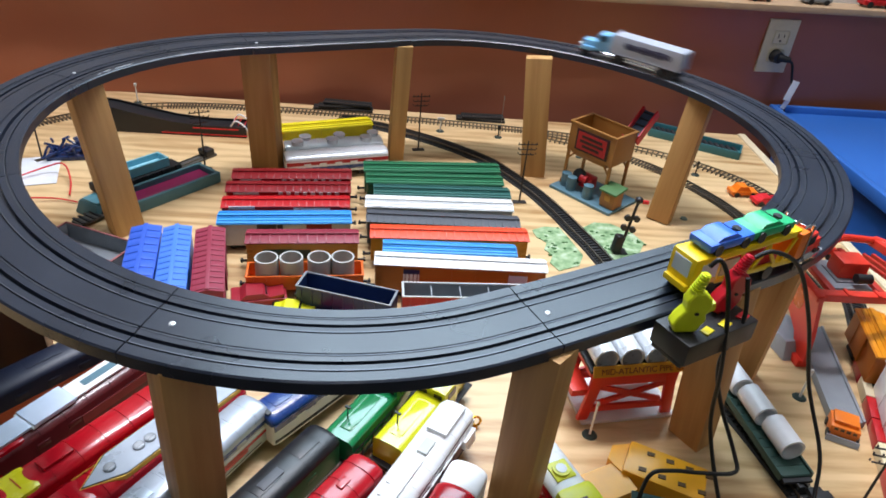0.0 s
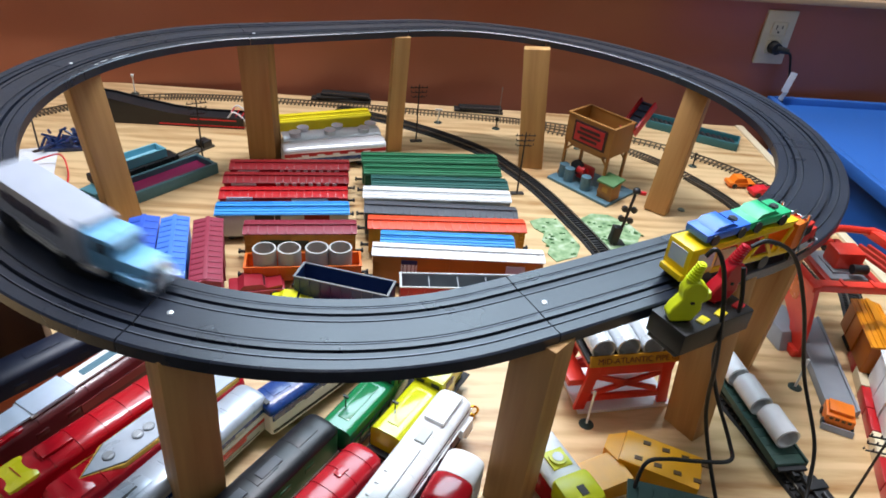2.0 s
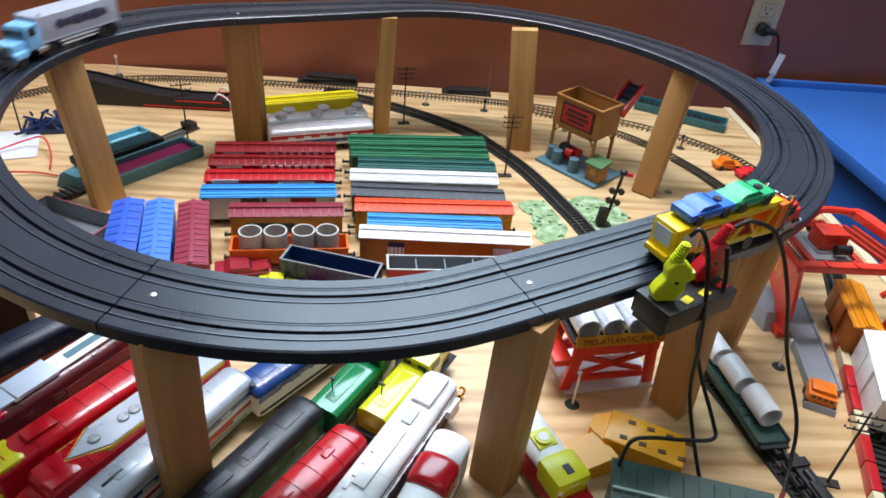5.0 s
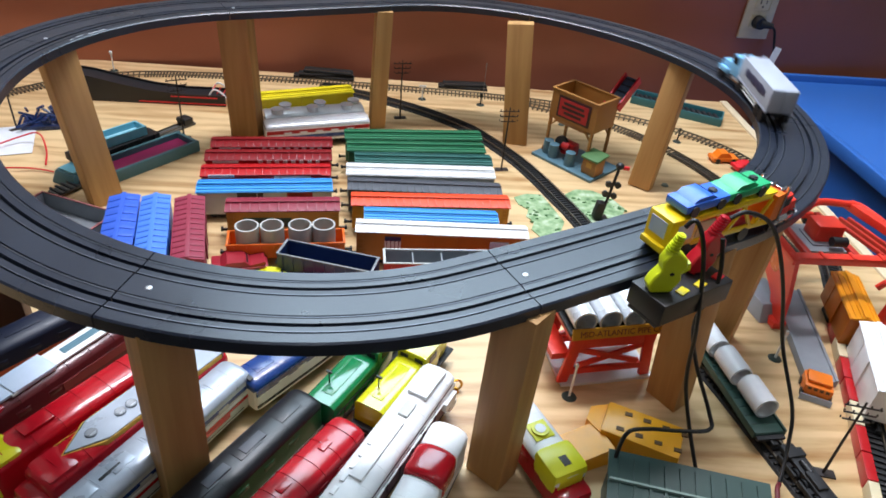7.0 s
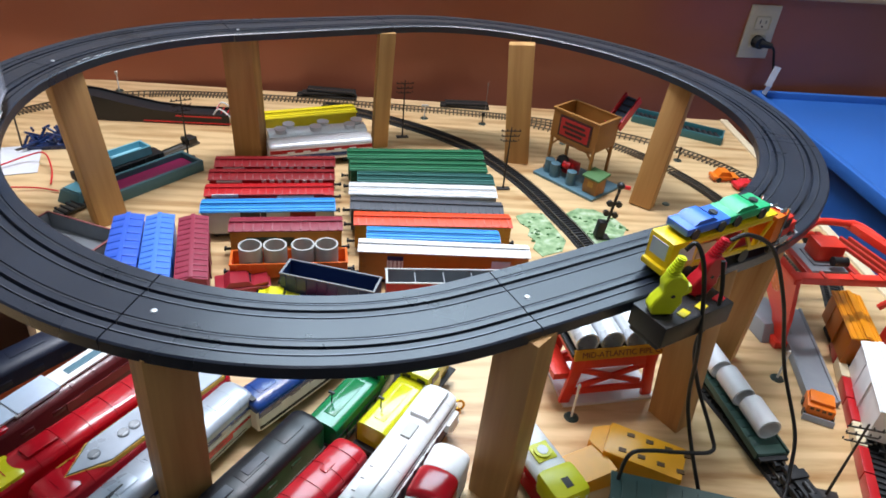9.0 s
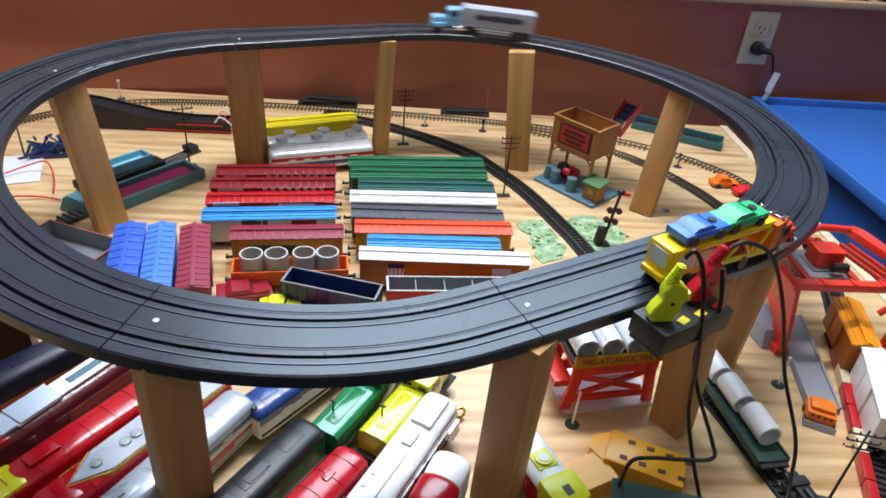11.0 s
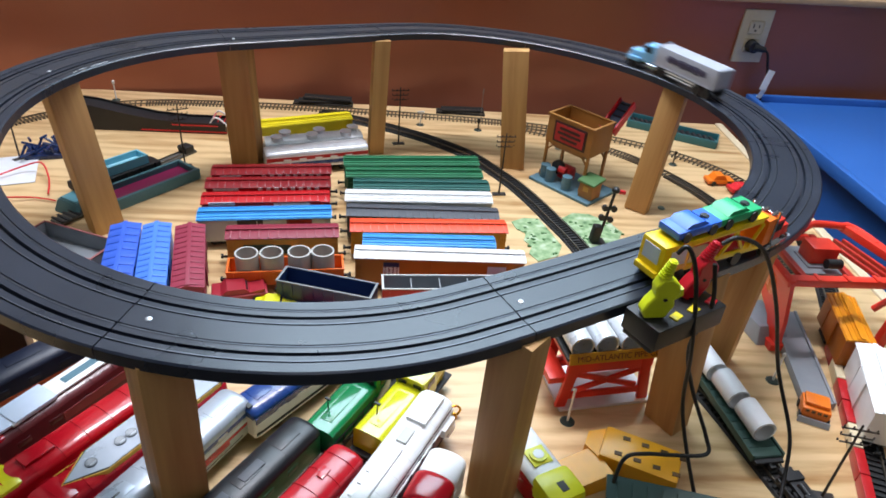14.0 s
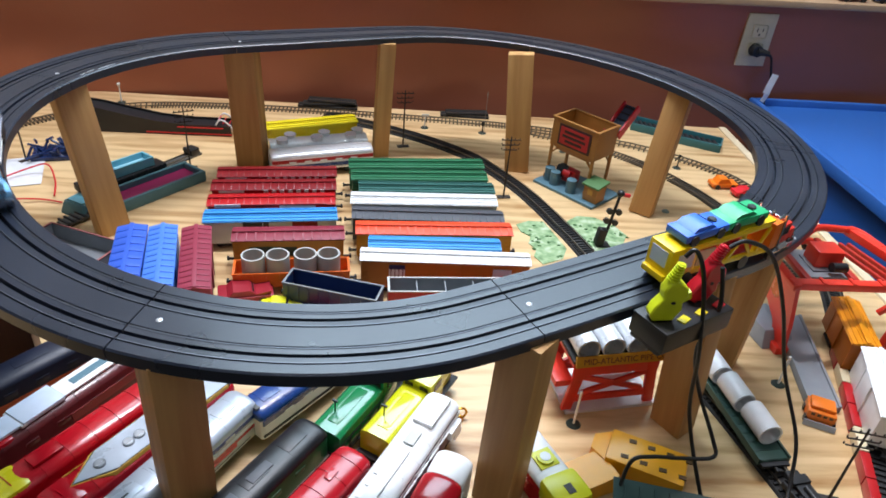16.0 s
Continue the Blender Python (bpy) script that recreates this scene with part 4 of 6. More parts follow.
def loose_rails(x, y, yaw, L, n):
    """Loose lengths of dark sectional track piled by the wall."""
    t = thing("loose_track", "loose lengths of dark sectional track lying by the wall", "toy railway track", pose(x, y, 0, 0, 0, yaw), "loose track by the wall")
    for k in range(n):
        p = part("track_length", Shape().box(0.004 * k, 0.002 * k, 0.0025 + 0.0052 * k, L - 0.012 * k, 0.024, 0.0034, rz=(0, 5, -4)[k % 3], bevel=0.0006), ROADBED, t)
        for sy in (-0.008, 0.008):
            part("rail", Shape().box(0.004 * k, sy + 0.002 * k, 0.0048 + 0.0052 * k, L - 0.014 * k, 0.0012, 0.0014, rz=(0, 5, -4)[k % 3]), STEEL, p)


loose_rails(-0.265, 1.3175, 6, 0.120, 3)
loose_rails(0.015, 1.3365, 4, 0.100, 2)


def signal():
    t = thing("crossing_signal", "black crossing signal with lamps and a red tip", "toy signal", pose(0.233, 0.872, 0, 0, 7, 10))
    part("mast", Shape().cyl((0, 0, 0.002), (0, 0, 0.088), 0.0022, seg=10), BLACK, t)
    part("foot", Shape().box(0, 0, 0.0015, 0.022, 0.018, 0.003, bevel=0.001), BLACK, t)
    part("relay_box", Shape().box(-0.008, -0.002, 0.016, 0.012, 0.012, 0.026, bevel=0.0012), BLACK, t)
    part("bell", Shape().ball(0.0, 0, 0.088, 0.006, 0.006, 0.005), BLACK, t)
    for sx, z in ((-1, 0.058), (1, 0.058), (1, 0.040), (-1, 0.042)):
        part("lamp", Shape().cyl((sx * 0.007, -0.003, z), (sx * 0.007, 0.002, z), 0.0046, seg=14).box(sx * 0.0035, 0, z, 0.007, 0.002, 0.002), BLACK, t)
    part("tip", Shape().box(0.010, 0, 0.086, 0.010, 0.005, 0.005, bevel=0.001), P["bright_red"], t, "red tip")


signal()


def printed_grass():
    m = mat("printed_grass", "a3bd92", 0.6, scale=70, bump=0.3)
    nt = m.node_tree
    cr = nt.nodes.new("ShaderNodeValToRGB")
    e = cr.color_ramp.elements
    e[0].position, e[0].color = 0.30, rgb("4c7046")
    e[1].position, e[1].color = 0.78, rgb("d0d6c4")
    for p, c in ((0.44, "7c9c6c"), (0.57, "9fb68c")):
        k = e.new(p)
        k.color = rgb(c)
    n = next(x for x in nt.nodes if x.bl_idname == "ShaderNodeTexNoise" and x.inputs["Scale"].default_value < 100)
    nt.links.new(n.outputs["Fac"], cr.inputs["Fac"])
    nt.links.new(cr.outputs["Color"], nt.nodes["Principled BSDF"].inputs["Base Color"])
    return m


def grass_mat(pts):
    s = Shape()
    g = printed_grass()
    s.prism(pts, 0.0, 0.0012, "z")
    ob = link("grass_mat", s, g)
    tagged(ob, "thin printed green grass mat lying beside the rails", "grass mat", "grass mats")
    tufts = Shape()
    rnd = random.Random(len(pts) + int(pts[0][0] * 1000))
    xs, ys = [p[0] for p in pts], [p[1] for p in pts]
    cx, cy = sum(xs) / len(xs), sum(ys) / len(ys)
    for k in range(20):
        p = rnd.choice(pts)
        f = rnd.random() ** 0.5 * 0.93
        x, y = cx + (p[0] - cx) * f + rnd.uniform(-0.006, 0.006), cy + (p[1] - cy) * f + rnd.uniform(-0.006, 0.006)
        tufts.ball(x, y, 0.0015, rnd.uniform(0.001, 0.004), rnd.uniform(0.001, 0.003), 0.0012, 6)
    tagged(part("tuft_cover", tufts, mat("tuft_green", "3f6a36", 0.8, var=0.4), ob), "dark green tufts", kind="stuff")


grass_mat([(0.106, 0.908), (0.125, 0.922), (0.149, 0.924), (0.163, 0.890), (0.178, 0.850), (0.170, 0.822), (0.140, 0.803), (0.128, 0.822), (0.133, 0.842), (0.122, 0.856), (0.126, 0.876), (0.112, 0.888)])
grass_mat([(0.186, 0.932), (0.205, 0.952), (0.232, 0.953), (0.262, 0.930), (0.276, 0.905), (0.262, 0.868), (0.232, 0.840), (0.217, 0.848), (0.212, 0.872)])


def coal_loader():
    t = thing("coal_loader", "brown toy coal loader hopper on legs with a red sign", "toy building", pose(0.214, 1.050, 0, 0, 0, -43))
    br = mat("loader_brown_plastic", "9c6a2e", 0.45)
    part("base_plate", Shape().box(0, 0, 0.0025, 0.124, 0.082, 0.005, bevel=0.0012), P["slate_blue"], t)
    bx, by = -0.012, 0.012
    zt, zb, w, d = 0.117, 0.068, 0.090, 0.058
    th = 0.0022
    for sy in (-1, 1):
        part("hopper_wall", Shape().box(bx, by + sy * (d / 2 - th / 2), (zt + zb) / 2, w, th, zt - zb, bevel=0.0004), br, t)
        part("hopper_rim", Shape().box(bx, by + sy * (d / 2 - 0.0005), zt, w + 0.004, 0.0045, 0.003, bevel=0.0005), br, t)
    for sx in (-1, 1):
        part("hopper_wall", Shape().box(bx + sx * (w / 2 - th / 2), by, (zt + zb) / 2, th, d - 2 * th, zt - zb, bevel=0.0004), br, t)
        part("hopper_rim", Shape().box(bx + sx * (w / 2 - 0.0005), by, zt + 0.0002, 0.0045, d - 0.004, 0.003, bevel=0.0005), br, t)
    part("hopper_floor", Shape().box(bx, by, zb + 0.012, w - 2 * th, d - 2 * th, 0.002).box(bx, by, zb - 0.004, w * 0.7, d * 0.7, 0.010, taper=(1.35, 1.35)), br, t)
    for sx in (-1, 1):
        for sy in (-1, 1):
            part("leg", Shape().box(bx + sx * (w / 2 - 0.003), by + sy * (d / 2 - 0.003), zb / 2 + 0.002, 0.0045, 0.0045, zb - 0.004, bevel=0.0005).box(bx + sx * (w / 2 - 0.003), by + sy * (d / 2 - 0.003), 0.009, 0.009, 0.009, 0.008, bevel=0.001), br, t)
            part("brace", Shape().box(bx + sx * (w / 2 - 0.011), by + sy * (d / 2 - 0.003), zb - 0.008, 0.020, 0.002, 0.003, ry=sx * 45), br, t)
    sg = part("sign", Shape().box(bx + 0.002, by - d / 2 - 0.001, 0.0925, 0.064, 0.002, 0.036, bevel=0.0005), mat("sign_dark_edge", "3a1512", 0.5), t, "red signboard with dark illegible lettering")
    part("sign_face", Shape().box(bx + 0.002, by - d / 2 - 0.0022, 0.0925, 0.056, 0.0008, 0.029), P["sign_red"], sg)
    for k, (wd, z) in enumerate(((0.040, 0.1005), (0.046, 0.0925), (0.034, 0.0845))):
        part("lettering_bar", Shape().box(bx + 0.002, by - d / 2 - 0.0028, z, wd, 0.0006, 0.0045), mat("sign_dark_edge", "3a1512", 0.5), sg)
    ch = part("chute", Shape().box(0.008, 0.066, 0.118, 0.003, 0.062, 0.014, rx=40).box(0.034, 0.066, 0.118, 0.003, 0.062, 0.014, rx=40), P["bright_red"], t, "bright red sloping chute")
    part("chute_belt", Shape().box(0.021, 0.066, 0.116, 0.023, 0.062, 0.002, rx=40), mat("belt_blue_grey", "3a4a66", 0.5), ch)
    for k in range(5):
        part("belt_cleat", Shape().box(0.021, 0.066 + (k - 2) * 0.0095, 0.118 + (k - 2) * 0.0080, 0.021, 0.002, 0.003, rx=40), UNDER, ch)
    for dx, dy in ((-0.046, -0.018), (-0.030, -0.024), (0.006, -0.026)):
        part("drum", Shape().cyl((dx, dy, 0.005), (dx, dy, 0.028), 0.0085, seg=16).cyl((dx, dy, 0.015), (dx, dy, 0.0165), 0.0090, seg=16), P["slate_blue"], t)
    part("engine", Shape().box(-0.012, -0.004, 0.022, 0.026, 0.018, 0.022, bevel=0.003).cyl((-0.020, -0.014, 0.028), (-0.006, -0.014, 0.028), 0.007, seg=14), P["red"], t, "small red engine block")
    part("engine_wheel", Shape().cyl((-0.024, -0.016, 0.030), (-0.024, -0.010, 0.030), 0.012, seg=18), BLACK, t)
    sh = part("shed", Shape().box(0.046, -0.016, 0.019, 0.026, 0.026, 0.028, bevel=0.0008), br, t)
    part("shed_roof", Shape().box(0.046, -0.016, 0.0355, 0.033, 0.033, 0.004, rx=8, bevel=0.001), P["moss"], sh, "mossy green roof")
    part("shed_window", Shape().box(0.046, -0.0292, 0.022, 0.010, 0.0008, 0.009), P["tan_yellow"], sh)


coal_loader()


def black_ramp():
    t = thing("loading_ramp", "black plastic vehicle ramp with red lines, sloping to the table", "toy ramp", pose(-0.535, 1.135, 0, 0, 0, 7))
    bl = mat("ramp_black_plastic", "1b1b1e", 0.4)
    prof = [(-0.150, 0.0), (0.128, 0.0), (0.128, 0.020), (0.055, 0.020), (0.0, 0.0245), (-0.05, 0.034), (-0.10, 0.045), (-0.150, 0.051)]
    for y in (-0.019, 0.019):
        part("side_wall", Shape().prism(prof, y - 0.0012, y + 0.0012, "y"), bl, t)
    deck = [(a, max(0.001, b - 0.004)) for a, b in prof[2:]] + [(a, max(0.0, b - 0.006)) for a, b in prof[2:]][::-1]
    part("deck", Shape().prism(deck, -0.018, 0.018, "y"), bl, t)
    part("lower_red_line", Shape().box(0.055, -0.0206, 0.004, 0.150, 0.0012, 0.002), P["bright_red"], t)
    part("upper_red_line", Shape().box(0.075, -0.0206, 0.0155, 0.080, 0.0012, 0.002), P["bright_red"], t)
    for y in (-0.016, 0.016):
        e = part("gate", Shape().tube([(0.100, y, 0.018), (0.110, y, 0.030), (0.124, y, 0.022), (0.136, y, 0.004)], 0.0016, 8), WHITE, t, "white curved end rail")
    for k in range(4):
        part("gate_bar", Shape().cyl((0.106 + k * 0.008, -0.016, 0.027 - k * 0.005), (0.106 + k * 0.008, 0.016, 0.027 - k * 0.005), 0.0010, seg=8), P["bright_red"], e)


black_ramp()


def dump_station():
    t = thing("dump_station", "teal plastic unloading station with a magenta tray", "toy building", pose(-0.468, 0.912, 0, 0, 0, 57))
    teal = mat("teal_plastic", "47727a", 0.45)
    for (cx, cy, w, d, name, inner) in ((0.006, -0.014, 0.140, 0.046, "coal_tray", P["magenta"]),):
        part("tray_floor", Shape().box(cx, cy, 0.006, w, d, 0.006, bevel=0.001), inner, t, "magenta tray floor")
        for sy in (-1, 1):
            part("tray_side", Shape().box(cx, cy + sy * d / 2, 0.009, w + 0.008, 0.006, 0.018, bevel=0.0015), teal, t)
        for sx in (-1, 1):
            part("tray_end", Shape().box(cx + sx * w / 2, cy, 0.009, 0.006, d - 0.006, 0.018, bevel=0.0015), teal, t)
    lift = part("upper_bin", Shape().box(0.000, 0.050, 0.030, 0.066, 0.003, 0.014).box(0.000, 0.024, 0.030, 0.066, 0.003, 0.014).box(-0.0315, 0.037, 0.030, 0.003, 0.023, 0.014).box(0.0315, 0.037, 0.030, 0.003, 0.023, 0.014), P["aqua"], t, "pale teal open bin")
    part("bin_floor", Shape().box(0.000, 0.037, 0.0262, 0.061, 0.024, 0.003), mat("pale_aqua", "9fd4e2", 0.35), lift)
    part("under_frame", Shape().box(0.004, 0.032, 0.011, 0.094, 0.028, 0.022, bevel=0.002), BLACK, t)
    for k in range(4):
        part("frame_rib", Shape().box(-0.034 + k * 0.025, 0.0165, 0.012, 0.004, 0.004, 0.022, bevel=0.0006), BLACK, t)
    part("wing", Shape().box(-0.062, 0.036, 0.014, 0.042, 0.050, 0.022, rz=-15, bevel=0.003, taper=(0.6, 0.8)), teal, t)
    part("wing_deck", Shape().box(-0.060, 0.032, 0.0265, 0.026, 0.034, 0.003, rz=-15, ry=8, bevel=0.0008), P["aqua"], t)
    part("wing", Shape().box(-0.098, 0.006, 0.010, 0.044, 0.046, 0.020, rz=10, bevel=0.003, taper=(0.7, 0.8)), teal, t)
    part("wing_deck", Shape().box(-0.098, 0.004, 0.0215, 0.026, 0.030, 0.003, rz=10, bevel=0.0008), P["aqua"], t)
    part("track_stub", Shape().box(-0.118, -0.014, 0.006, 0.052, 0.020, 0.004, rz=6, bevel=0.001), mat("weathered_bed", "4b4842", 0.6), t)
    for k in range(6):
        part("stub_tie", Shape().box(-0.139 + k * 0.0085, -0.016 + k * 0.0009, 0.009, 0.003, 0.024, 0.002, rz=6), UNDER, t)
    part("gear", Shape().box(-0.085, 0.020, 0.030, 0.018, 0.020, 0.012, bevel=0.002).cyl((-0.075, -0.004, 0.026), (-0.060, -0.004, 0.026), 0.008, seg=14).cyl((-0.045, 0.010, 0.024), (-0.045, 0.022, 0.024), 0.006, seg=12), UNDER, t)
    r = thing("short_track", "short dark track section with a bumper", "toy railway track", pose(-0.466, 1.003, 0, 0, 0, 62))
    part("roadbed", Shape().box(0, 0, 0.002, 0.115, 0.020, 0.004, bevel=0.001), mat("weathered_bed", "4b4842", 0.6), r)
    for sy in (-1, 1):
        part("rail", Shape().box(0, sy * 0.006, 0.005, 0.112, 0.0016, 0.002), STEEL, r)
    part("bumper", Shape().box(0.044, 0, 0.009, 0.018, 0.020, 0.012, bevel=0.002).cyl((0.036, -0.007, 0.013), (0.036, 0.007, 0.013), 0.004, seg=12), BLACK, r)


dump_station()


def left_corner():
    t = thing("blue_wire_rack", "dark blue plastic lattice bin of parts on the table", "toy part", pose(-0.655, 0.995, 0, 0, 0, 20))
    nv = mat("dark_blue_plastic", "182c58", 0.25)
    rnd = random.Random(4)
    for k in range(34):
        a = (rnd.uniform(-0.03, 0.03), rnd.uniform(-0.022, 0.022), rnd.uniform(0.004, 0.03))
        b = (a[0] + rnd.uniform(-0.03, 0.03), a[1] + rnd.uniform(-0.015, 0.015), max(0.003, a[2] + rnd.uniform(-0.02, 0.02)))
        part("bar", Shape().cyl(a, b, 0.0021, seg=8), nv, t)
    part("tray", Shape().box(0, 0, 0.004, 0.065, 0.045, 0.008, bevel=0.002), nv, t)
    pa = link("paper_sheet", Shape().box(0, 0, 0.0012, 0.13, 0.10, 0.0008), mat("white_paper", "d8dade", 0.7))
    pa.matrix_world = pose(-0.705, 0.915, 0, 0, 0, 25)
    tagged(pa, "white sheet of paper lying flat on the table", "paper")
    w = link("red_wire", Shape().tube([(-0.70, 0.87, 0.004), (-0.655, 0.925, 0.012), (-0.625, 0.925, 0.020), (-0.60, 0.895, 0.010), (-0.585, 0.862, 0.004)], 0.0013, 8), P["bright_red"])
    tagged(w, "thin red wire looped on the table", "wire")
    w = link("red_wire", Shape().tube([(-0.66, 0.835, 0.003), (-0.625, 0.840, 0.006), (-0.595, 0.848, 0.004), (-0.565, 0.846, 0.003)], 0.0013, 8), P["bright_red"])
    tagged(w, "thin red wire lying on the table", "wire")
    gondola("toy_gondola", "grey open gondola with a reddish rim, half under the track", -0.470, 0.705, -16, 0.115, 0.048, 0.034, P["base_grey"], P["grey"], rim=mat("dull_pink", "9a5a58", 0.5))


left_corner()


def toy_car(label, x, y, z, yaw, m, L=0.036, W=0.017, H=0.011, pitch=0, hole=False, group="small toy cars"):
    t = thing("toy_car", label, "toy car", pose(x, y, z) @ pose(0, 0, 0, 0, pitch, yaw) if not pitch else pose(x, y, z, 0, 0, yaw) @ pose(0, 0, 0, 0, pitch, 0), group)
    k = L / 0.036
    part("body", Shape().box(0, 0, 0.0052 * k, L, W, 0.0052 * k, bevel=0.0014 * k).prism([(-L * 0.36, 0.0070 * k), (L * 0.26, 0.0070 * k), (L * 0.08, H), (-L * 0.22, H)], -W * 0.42, W * 0.42, "y"), m, t)
    part("windscreen", Shape().box(L * 0.155, 0, (0.0072 * k + H) / 2, 0.0008, W * 0.7, H * 0.30, ry=-48), MATS["dark_glass"], t)
    if hole:
        part("bonnet_engine", Shape().cyl((L * 0.30, 0, 0.0074 * k), (L * 0.30, 0, 0.0086 * k), W * 0.17, seg=10).box(L * 0.30, 0, 0.0084 * k, L * 0.13, W * 0.10, 0.0012 * k, rz=30).box(L * 0.30, 0, 0.0084 * k, L * 0.13, W * 0.10, 0.0012 * k, rz=-35), BLACK, t)
    for sx in (-0.30, 0.30):
        for sy in (-1, 1):
            part("wheel", Shape().cyl((sx * L, sy * (W * 0.5 - 0.0012 * k), 0.0034 * k), (sx * L, sy * (W * 0.5 + 0.0006 * k), 0.0034 * k), 0.0034 * k, seg=14), BLACK, t)
    return t


toy_car("orange toy truck on the plywood by the siding", 0.484, 1.112, 0, 10, P["toy_orange"], 0.048, 0.023, 0.019)
toy_car("red toy car on the plywood by the siding", 0.517, 1.086, 0, 14, P["bright_red"], 0.050, 0.022, 0.015)
c = toy_car("dark red toy pickup lying among the freight cars", -0.240, 0.663, 0, 20, mat("pickup_red", "9a2230", 0.3), 0.066, 0.034, 0.022)
part("bed_cover", Shape().box(0.018, 0, 0.016, 0.024, 0.030, 0.003, ry=-10), MATS["pickup_red"], c)
toy_car("lime yellow toy car half hidden by the track", -0.192, 0.645, 0, 5, P["lemon"], 0.050, 0.026, 0.016)
toy_car("red and yellow toy car half hidden by the track", -0.148, 0.632, 0, -8, P["bright_red"], 0.044, 0.024, 0.014)


def teal_tray(x, y, yaw, L):
    t = thing("teal_tray", "long teal plastic tray with dark slots near the wall", "toy part", pose(x, y, 0, 0, 0, yaw), "teal trays")
    teal = mat("teal_tray_plastic", "2f6a70", 0.45)
    part("floor", Shape().box(0, 0, 0.002, L, 0.046, 0.004), teal, t)
    for sy in (-1, 1):
        part("wall", Shape().box(0, sy * 0.022, 0.008, L, 0.003, 0.016, bevel=0.0006), teal, t)
    for sx in (-1, 1):
        part("end", Shape().box(sx * L / 2, 0, 0.008, 0.003, 0.044, 0.016, bevel=0.0006), teal, t)
    for k in range(7):
        part("slot_block", Shape().box(-L / 2 + L * (k + 0.7) / 7.6, 0, 0.007, L / 12, 0.032, 0.008, rz=25, bevel=0.001), UNDER, t)


teal_tray(0.405, 1.352, -22, 0.075)
teal_tray(0.492, 1.302, -22, 0.085)


# ---- right of the track: crane, pipe yard, flat car, front buildings ----
def pipe(sh, p0, p1, r, wall=0.78, seg=24):
    """An open pipe with a wall, added to a shape."""
    p0, p1 = Vector(p0), Vector(p1)
    q = (p1 - p0).to_track_quat("Z", "Y").to_matrix()
    rings = []
    for p, k in ((p0, 1), (p1, 1), (p1, wall), (p0, wall)):
        rings.append([sh.bm.verts.new(p + q @ Vector((math.cos(a * 2 * math.pi / seg) * r * k, math.sin(a * 2 * math.pi / seg) * r * k, 0))) for a in range(seg)])
    for i in range(4):
        a, b = rings[i], rings[(i + 1) % 4]
        for k in range(seg):
            sh.bm.faces.new((a[k], a[(k + 1) % seg], b[(k + 1) % seg], b[k]))
    return sh


def pipe_yard():
    yaw = 15
    M = pose(0.182, 0.559, 0, 0, 0, yaw) @ Matrix.Diagonal((0.98, 0.95, 1, 1))
    t = thing("pipe_loading_stand", "red trestle stand on a clear white base with yellow sign", "toy stand", M)
    part("base_sheet", Shape().box(0.004, 0.006, 0.002, 0.108, 0.076, 0.004, bevel=0.001), mat("milky_base", "dcd8da", 0.3), t, "milky white base plate")
    red = mat("trestle_red", "e0301c", 0.35)
    for sy in (-1, 1):
        part("side_beam", Shape().box(0, sy * 0.026, 0.061, 0.098, 0.004, 0.022, bevel=0.001).box(0, sy * 0.026, 0.018, 0.098, 0.004, 0.008, bevel=0.001), red, t)
        for sx in (-1, 1):
            part("leg", Shape().box(sx * 0.044, sy * 0.026, 0.036, 0.012, 0.005, 0.066, ry=sx * -8, bevel=0.001), red, t)
        part("brace", Shape().box(0, sy * 0.0262, 0.036, 0.075, 0.003, 0.006, ry=18).box(0, sy * 0.0262, 0.036, 0.075, 0.003, 0.006, ry=-18), red, t)
    part("end_beam", Shape().box(-0.056, 0, 0.040, 0.020, 0.050, 0.008, bevel=0.001).box(-0.048, 0, 0.068, 0.006, 0.056, 0.010), red, t)
    part("deck", Shape().box(0, 0.002, 0.075, 0.110, 0.072, 0.004, bevel=0.001), UNDER, t)
    sg = part("sign", Shape().box(0.002, -0.036, 0.0775, 0.112, 0.002, 0.012, rx=-20, bevel=0.0004), P["mustard"], t, "yellow sign strip with dark red lettering")
    words = bpy.data.curves.new("lettering", "FONT")
    words.body, words.size, words.align_x, words.align_y, words.extrude = "MID-ATLANTIC PIPE CO.", 0.0088, "CENTER", "CENTER", 0.0002
    lay = bpy.data.objects.new("lettering", words)
    scene.collection.objects.link(lay)
    bpy.context.view_layer.update()
    me = bpy.data.meshes.new_from_object(lay.evaluated_get(bpy.context.evaluated_depsgraph_get()))
    bpy.data.objects.remove(lay)
    me.materials.append(mat("sign_letter_red", "7a2a1a", 0.5))
    lt = new("lettering", me)
    lt.parent = sg
    lt.matrix_basis = pose(0.002, -0.0374, 0.0774, 70, 0, 0)
    tagged(lt, "dark red lettering reading MID-ATLANTIC PIPE CO.")
    for i in range(4):
        ob = link("silver_pipe", pipe(Shape(), (0, -0.036, 0), (0, 0.042, 0), 0.0125, 0.86), mat("pipe_silver", "d8dbdf", 0.28, 0.25))
        ob.matrix_world = M @ pose(-0.041 + i * 0.0275, 0.003, 0.0897)
        tagged(ob, "silver plastic pipe stacked on the red stand", "toy pipe", "silver pipes")


pipe_yard()


